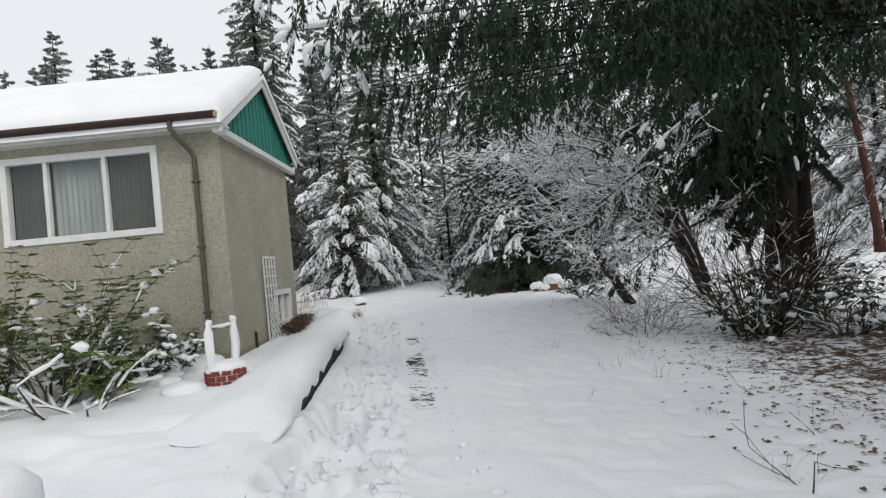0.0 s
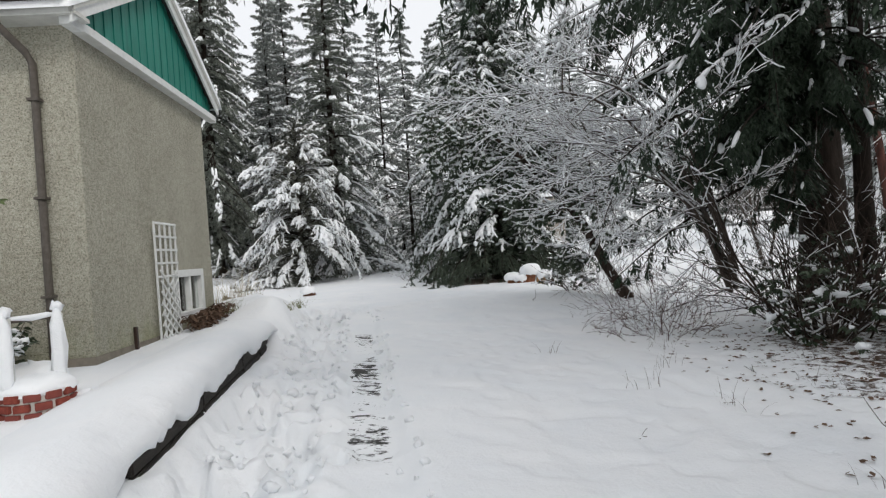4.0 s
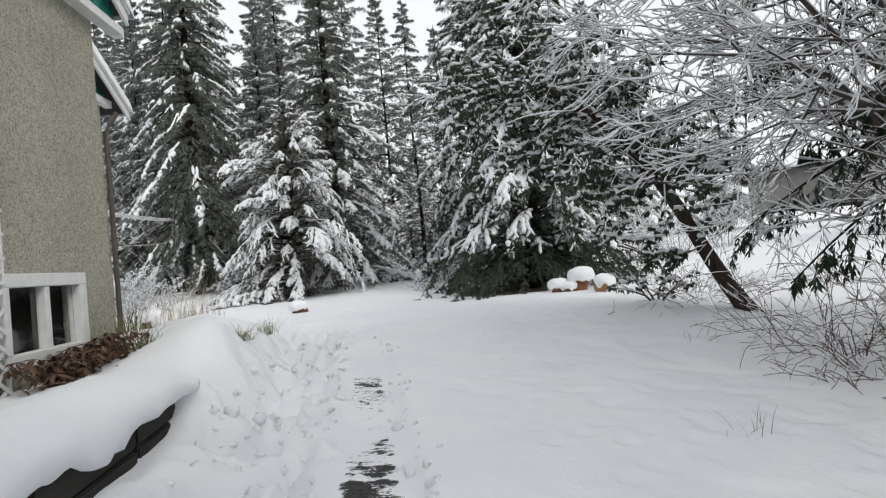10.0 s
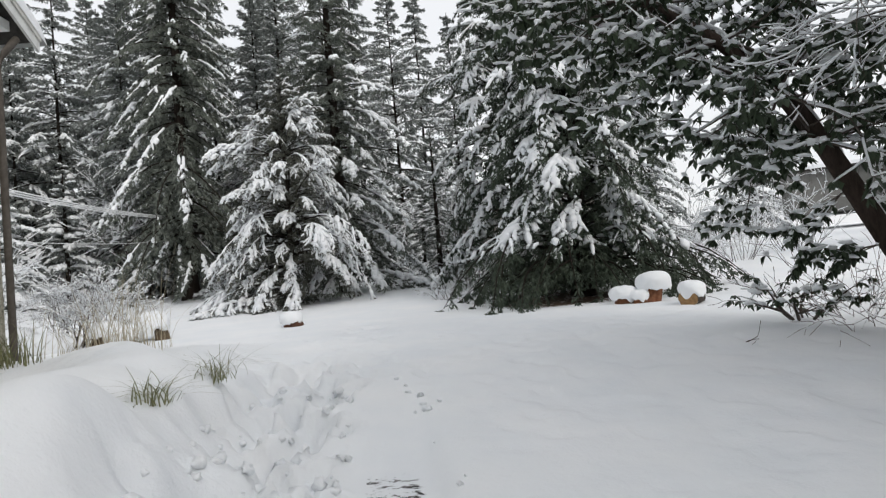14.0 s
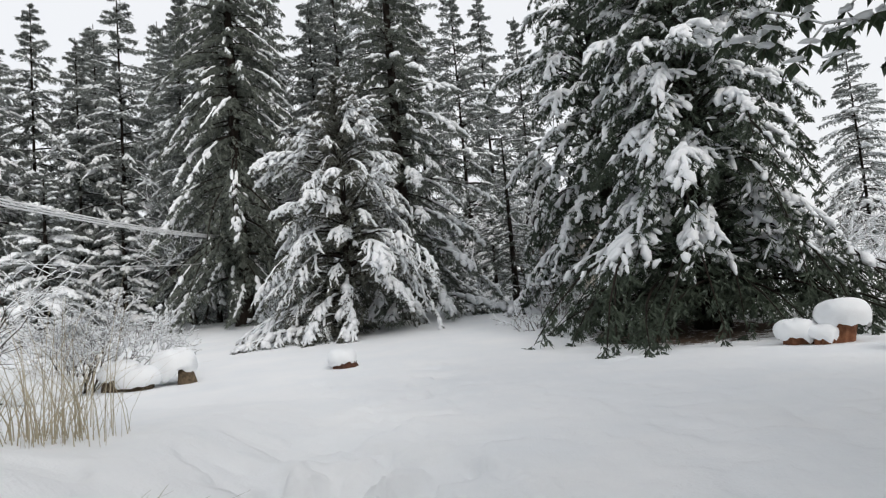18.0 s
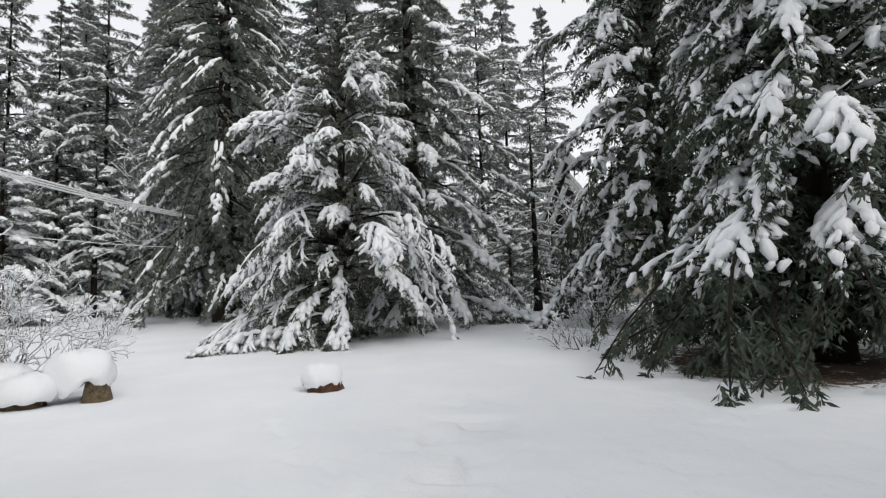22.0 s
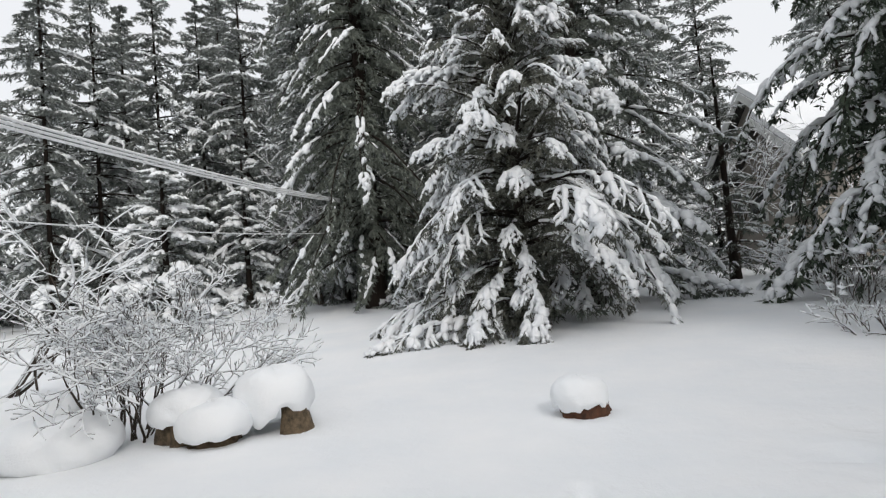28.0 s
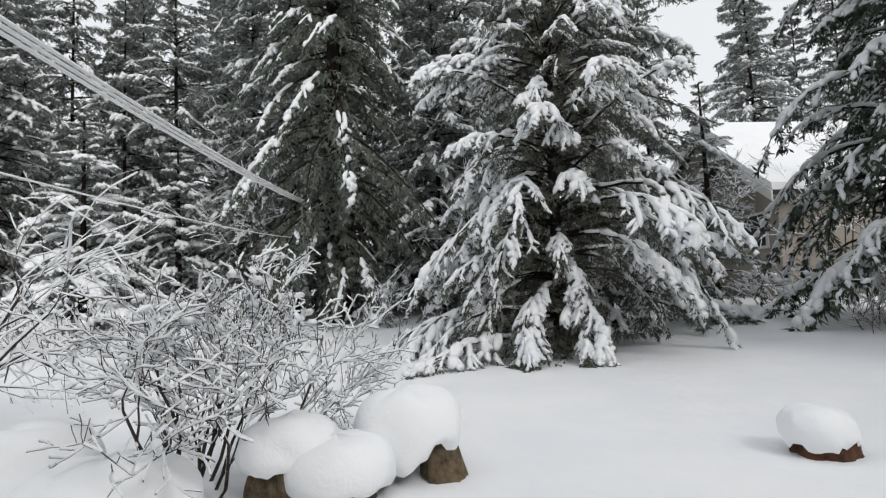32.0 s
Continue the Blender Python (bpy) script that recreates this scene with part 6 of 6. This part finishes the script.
# ---- trunks beside the drive ----
for nm, x, y, r, h, ln, mt, lab in (("slender_tree", 8.2, 3.5, 0.14, 12, (0.05, 0.02), BARK_DARK, "slender dark trunk beside the great fir"), ("slender_tree", 15.5, 11.0, 0.13, 11, (-0.10, 0.02), BARK_RED, "thin reddish trunk leaning over the snow"), ("slender_tree", 19, 14.5, 0.14, 11, (0.02, 0), BARK_GREY, "thin bare trunk in the snowy clearing")):
    t = thing(nm, x, y, gz(x, y))
    child("trunk", trunk_mesh("trunk", h, r, mt, 7, ln), t)
    segs = []
    rr = np.random.default_rng(int(x * 10))
    for k in range(16):
        z = rr.uniform(2.2, h * 0.95)
        a = rr.uniform(0, 6.28)
        grow(rr, (ln[0] * (z / h) ** 1.3 * h, ln[1] * (z / h) ** 1.3 * h, z), (np.cos(a), np.sin(a), -0.1), rr.uniform(0.8, 1.9), 0.016, 2, segs, 0.45, 2, 0.2, -0.05)
    wd, wt = stems(segs, rr, 0.4, 0.007)
    tagged(child("branchwork", mesh_np("branchwork", *wd, TWIG), t), "thin bare twigs", kind="stuff")
    tagged(child("twig_snow", mesh_np("twig_snow", *wt, SNOW_CLUMP), t), "snow along the twigs", kind="stuff")
    tagged(t, lab, "tree")

# fallen twigs on the thin snow
rt = np.random.default_rng(170)
for k, (x, y, ln) in enumerate(((4.3, -1.6, 0.35), (2.9, -4.6, 0.5), (5.2, -2.4, 0.4), (3.7, -3.4, 0.3), (4.6, 0.9, 0.3), (5.9, -0.6, 0.45), (-1.2, -4.2, 0.18), (-0.9, -4.6, 0.12), (2.2, -1.0, 0.12), (0.9, 7.4, 0.08), (3.6, 8.8, 0.3))):
    twiggy("fallen_twig", x, y, gz(x, y) + 0.01, 171 + k, 2, ln, 0.008, "dark fallen twig lying on the snow", "twig", tilt=3.5, depth=1, kids=1, snow=0.1, snow_min=0.004, foot=0.02, rise=-0.05, group="fallen twigs")

# leaf litter and stones showing through the thin snow
rg = np.random.default_rng(180)
n = 5200
lx, ly = rg.uniform(2.6, 11, n), rg.uniform(-8, 6, n)
ok = rg.random(n) < step(2.6, 5.0, lx - 0.15 * (ly + 3)) * (1 - step(2.0, 6.5, ly))
lx, ly = lx[ok], ly[ok]
P = np.stack([lx, ly, ground_z(lx, ly) + 0.012], 1)
v, f = leaves(P, np.tile([0, 0, 0.3], (len(P), 1)), rg, 0.06, 0.018, 2, 0.2, 0.05)
tagged(new("leaf_litter", mesh_np("leaf_litter", v, f, DEADLEAF, False)), "dead brown leaves scattered over thin snow", "leaf litter", kind="stuff")

# ---- wires ----


def cable(name, a, b, sag, r, label, n=26):
    a, b = np.array(a), np.array(b)
    s = np.linspace(0, 1, n + 1)[:, None]
    P = a * (1 - s) + b * s - np.array([0, 0, 1.0]) * sag * 4 * s * (1 - s)
    c = P.mean(0)
    Q = P - c
    ang = np.arange(6) * np.pi / 3
    along = (b - a) / np.linalg.norm(b - a)
    u = np.cross(along, [0, 0, 1.0])
    w = np.cross(u, along)
    v = (Q[:, None] + r * (u[None, None] * np.cos(ang)[None, :, None] + w[None, None] * np.sin(ang)[None, :, None])).reshape(-1, 3)
    f = [(6 * i + j, 6 * i + (j + 1) % 6, 6 * i + 6 + (j + 1) % 6, 6 * i + 6 + j) for i in range(n) for j in range(6)]
    ob = new(name, mesh_np(name, v, f, WIRE))
    ob.location = c
    return tagged(ob, label, "cable", "overhead cables")


for k in range(3):
    cable("overhead_cable", (-8.6 + 0.03 * k, 9.0, 3.72 + 0.05 * k), (-11.4, 28.5, 4.6 + 0.05 * k), 0.25, 0.021, "frosted overhead cable running from the house to a fir")
cable("overhead_cable", (-8.9, 9.0, 2.6), (-11.7, 28.9, 3.6), 0.25, 0.011, "thin frosted cable below the others")

# ---- buildings beyond the trees ----


def far_house(name, x, y, z, rz, w, d, h, rise, wall_mat, label, second=None):
    """A house with its gable on the side that faces its own -y."""
    t = thing(name, x, y, z, rz)
    part("wall", block(-w / 2, w / 2, -d / 2, d / 2, 0, h), wall_mat, t)
    part("gable_wall", prism([(-w / 2, h), (w / 2, h), (0, h + rise)], "y", -d / 2, -d / 2 + 0.2), wall_mat, t)
    part("gable_wall", prism([(-w / 2, h), (w / 2, h), (0, h + rise)], "y", d / 2 - 0.2, d / 2), wall_mat, t)
    o = 0.5
    k = rise / (w / 2)
    for s in (-1, 1):
        part("roof", prism([(0, h + rise), (s * (w / 2 + o), h - o * k), (s * (w / 2 + o), h - o * k + 0.15), (0, h + rise + 0.15)], "y", -d / 2 - o, d / 2 + o), SHINGLE, t)
        part("roof_snow", prism([(0, h + rise + 0.16), (s * (w / 2 + o), h - o * k + 0.16), (s * (w / 2 + o - 0.05), h - o * k + 0.42), (0, h + rise + 0.45)], "y", -d / 2 - o, d / 2 + o), SNOW, t)
        part("rake_board", prism([(0, h + rise - 0.22), (s * (w / 2 + o), h - o * k - 0.22), (s * (w / 2 + o), h - o * k + 0.14), (0, h + rise + 0.14)], "y", -d / 2 - o - 0.06, -d / 2 - o), WHITE, t)
    bm = bmesh.new()
    bmesh.ops.create_cone(bm, cap_ends=True, segments=12, radius1=0.28, radius2=0.28, depth=0.08, matrix=Matrix.Translation((0, -d / 2 - 0.03, h + rise * 0.55)) @ Matrix.Rotation(radians(90), 4, "X"))
    part("gable_vent", bm, GREYSIDE, t)
    for wx in (-w / 4, w / 4):
        fr = part("window", block(wx - 0.7, wx + 0.7, -d / 2 - 0.06, -d / 2 + 0.02, h * 0.45, h * 0.45 + 1.3, 0.02), WHITE, t)
        part("pane", block(wx - 0.6, wx + 0.6, -d / 2 - 0.075, -d / 2 - 0.062, h * 0.45 + 0.1, h * 0.45 + 1.2), DARKWIN, fr)
    return tagged(t, label, "house")


far_house("neighbour_house", 7.5, 37.1, 1.0, -78, 8.0, 7.2, 4.6, 2.6, TAN, "tan two-storey house with a snowy roof behind the trees")
far_house("neighbour_house", 6.5, 34.0, 1.0, -78, 5.0, 6, 3.7, 1.7, TAN, "tan gabled wing of the house behind the trees")
far_house("neighbour_house", 37, 44, 3.0, 60, 9, 14, 3.4, 2.4, GREYSIDE, "low grey house with a snowy roof across the clearing")
far_house("neighbour_house", 40, 34, 3.0, 80, 9, 12, 2.8, 2.2, GREYSIDE, "low grey outbuilding with a snowy roof")
far_house("garden_shed", -9.2, 38.5, 1.6, 20, 3.0, 3.0, 2.0, 0.8, GREYSIDE, "small grey shed among the firs")
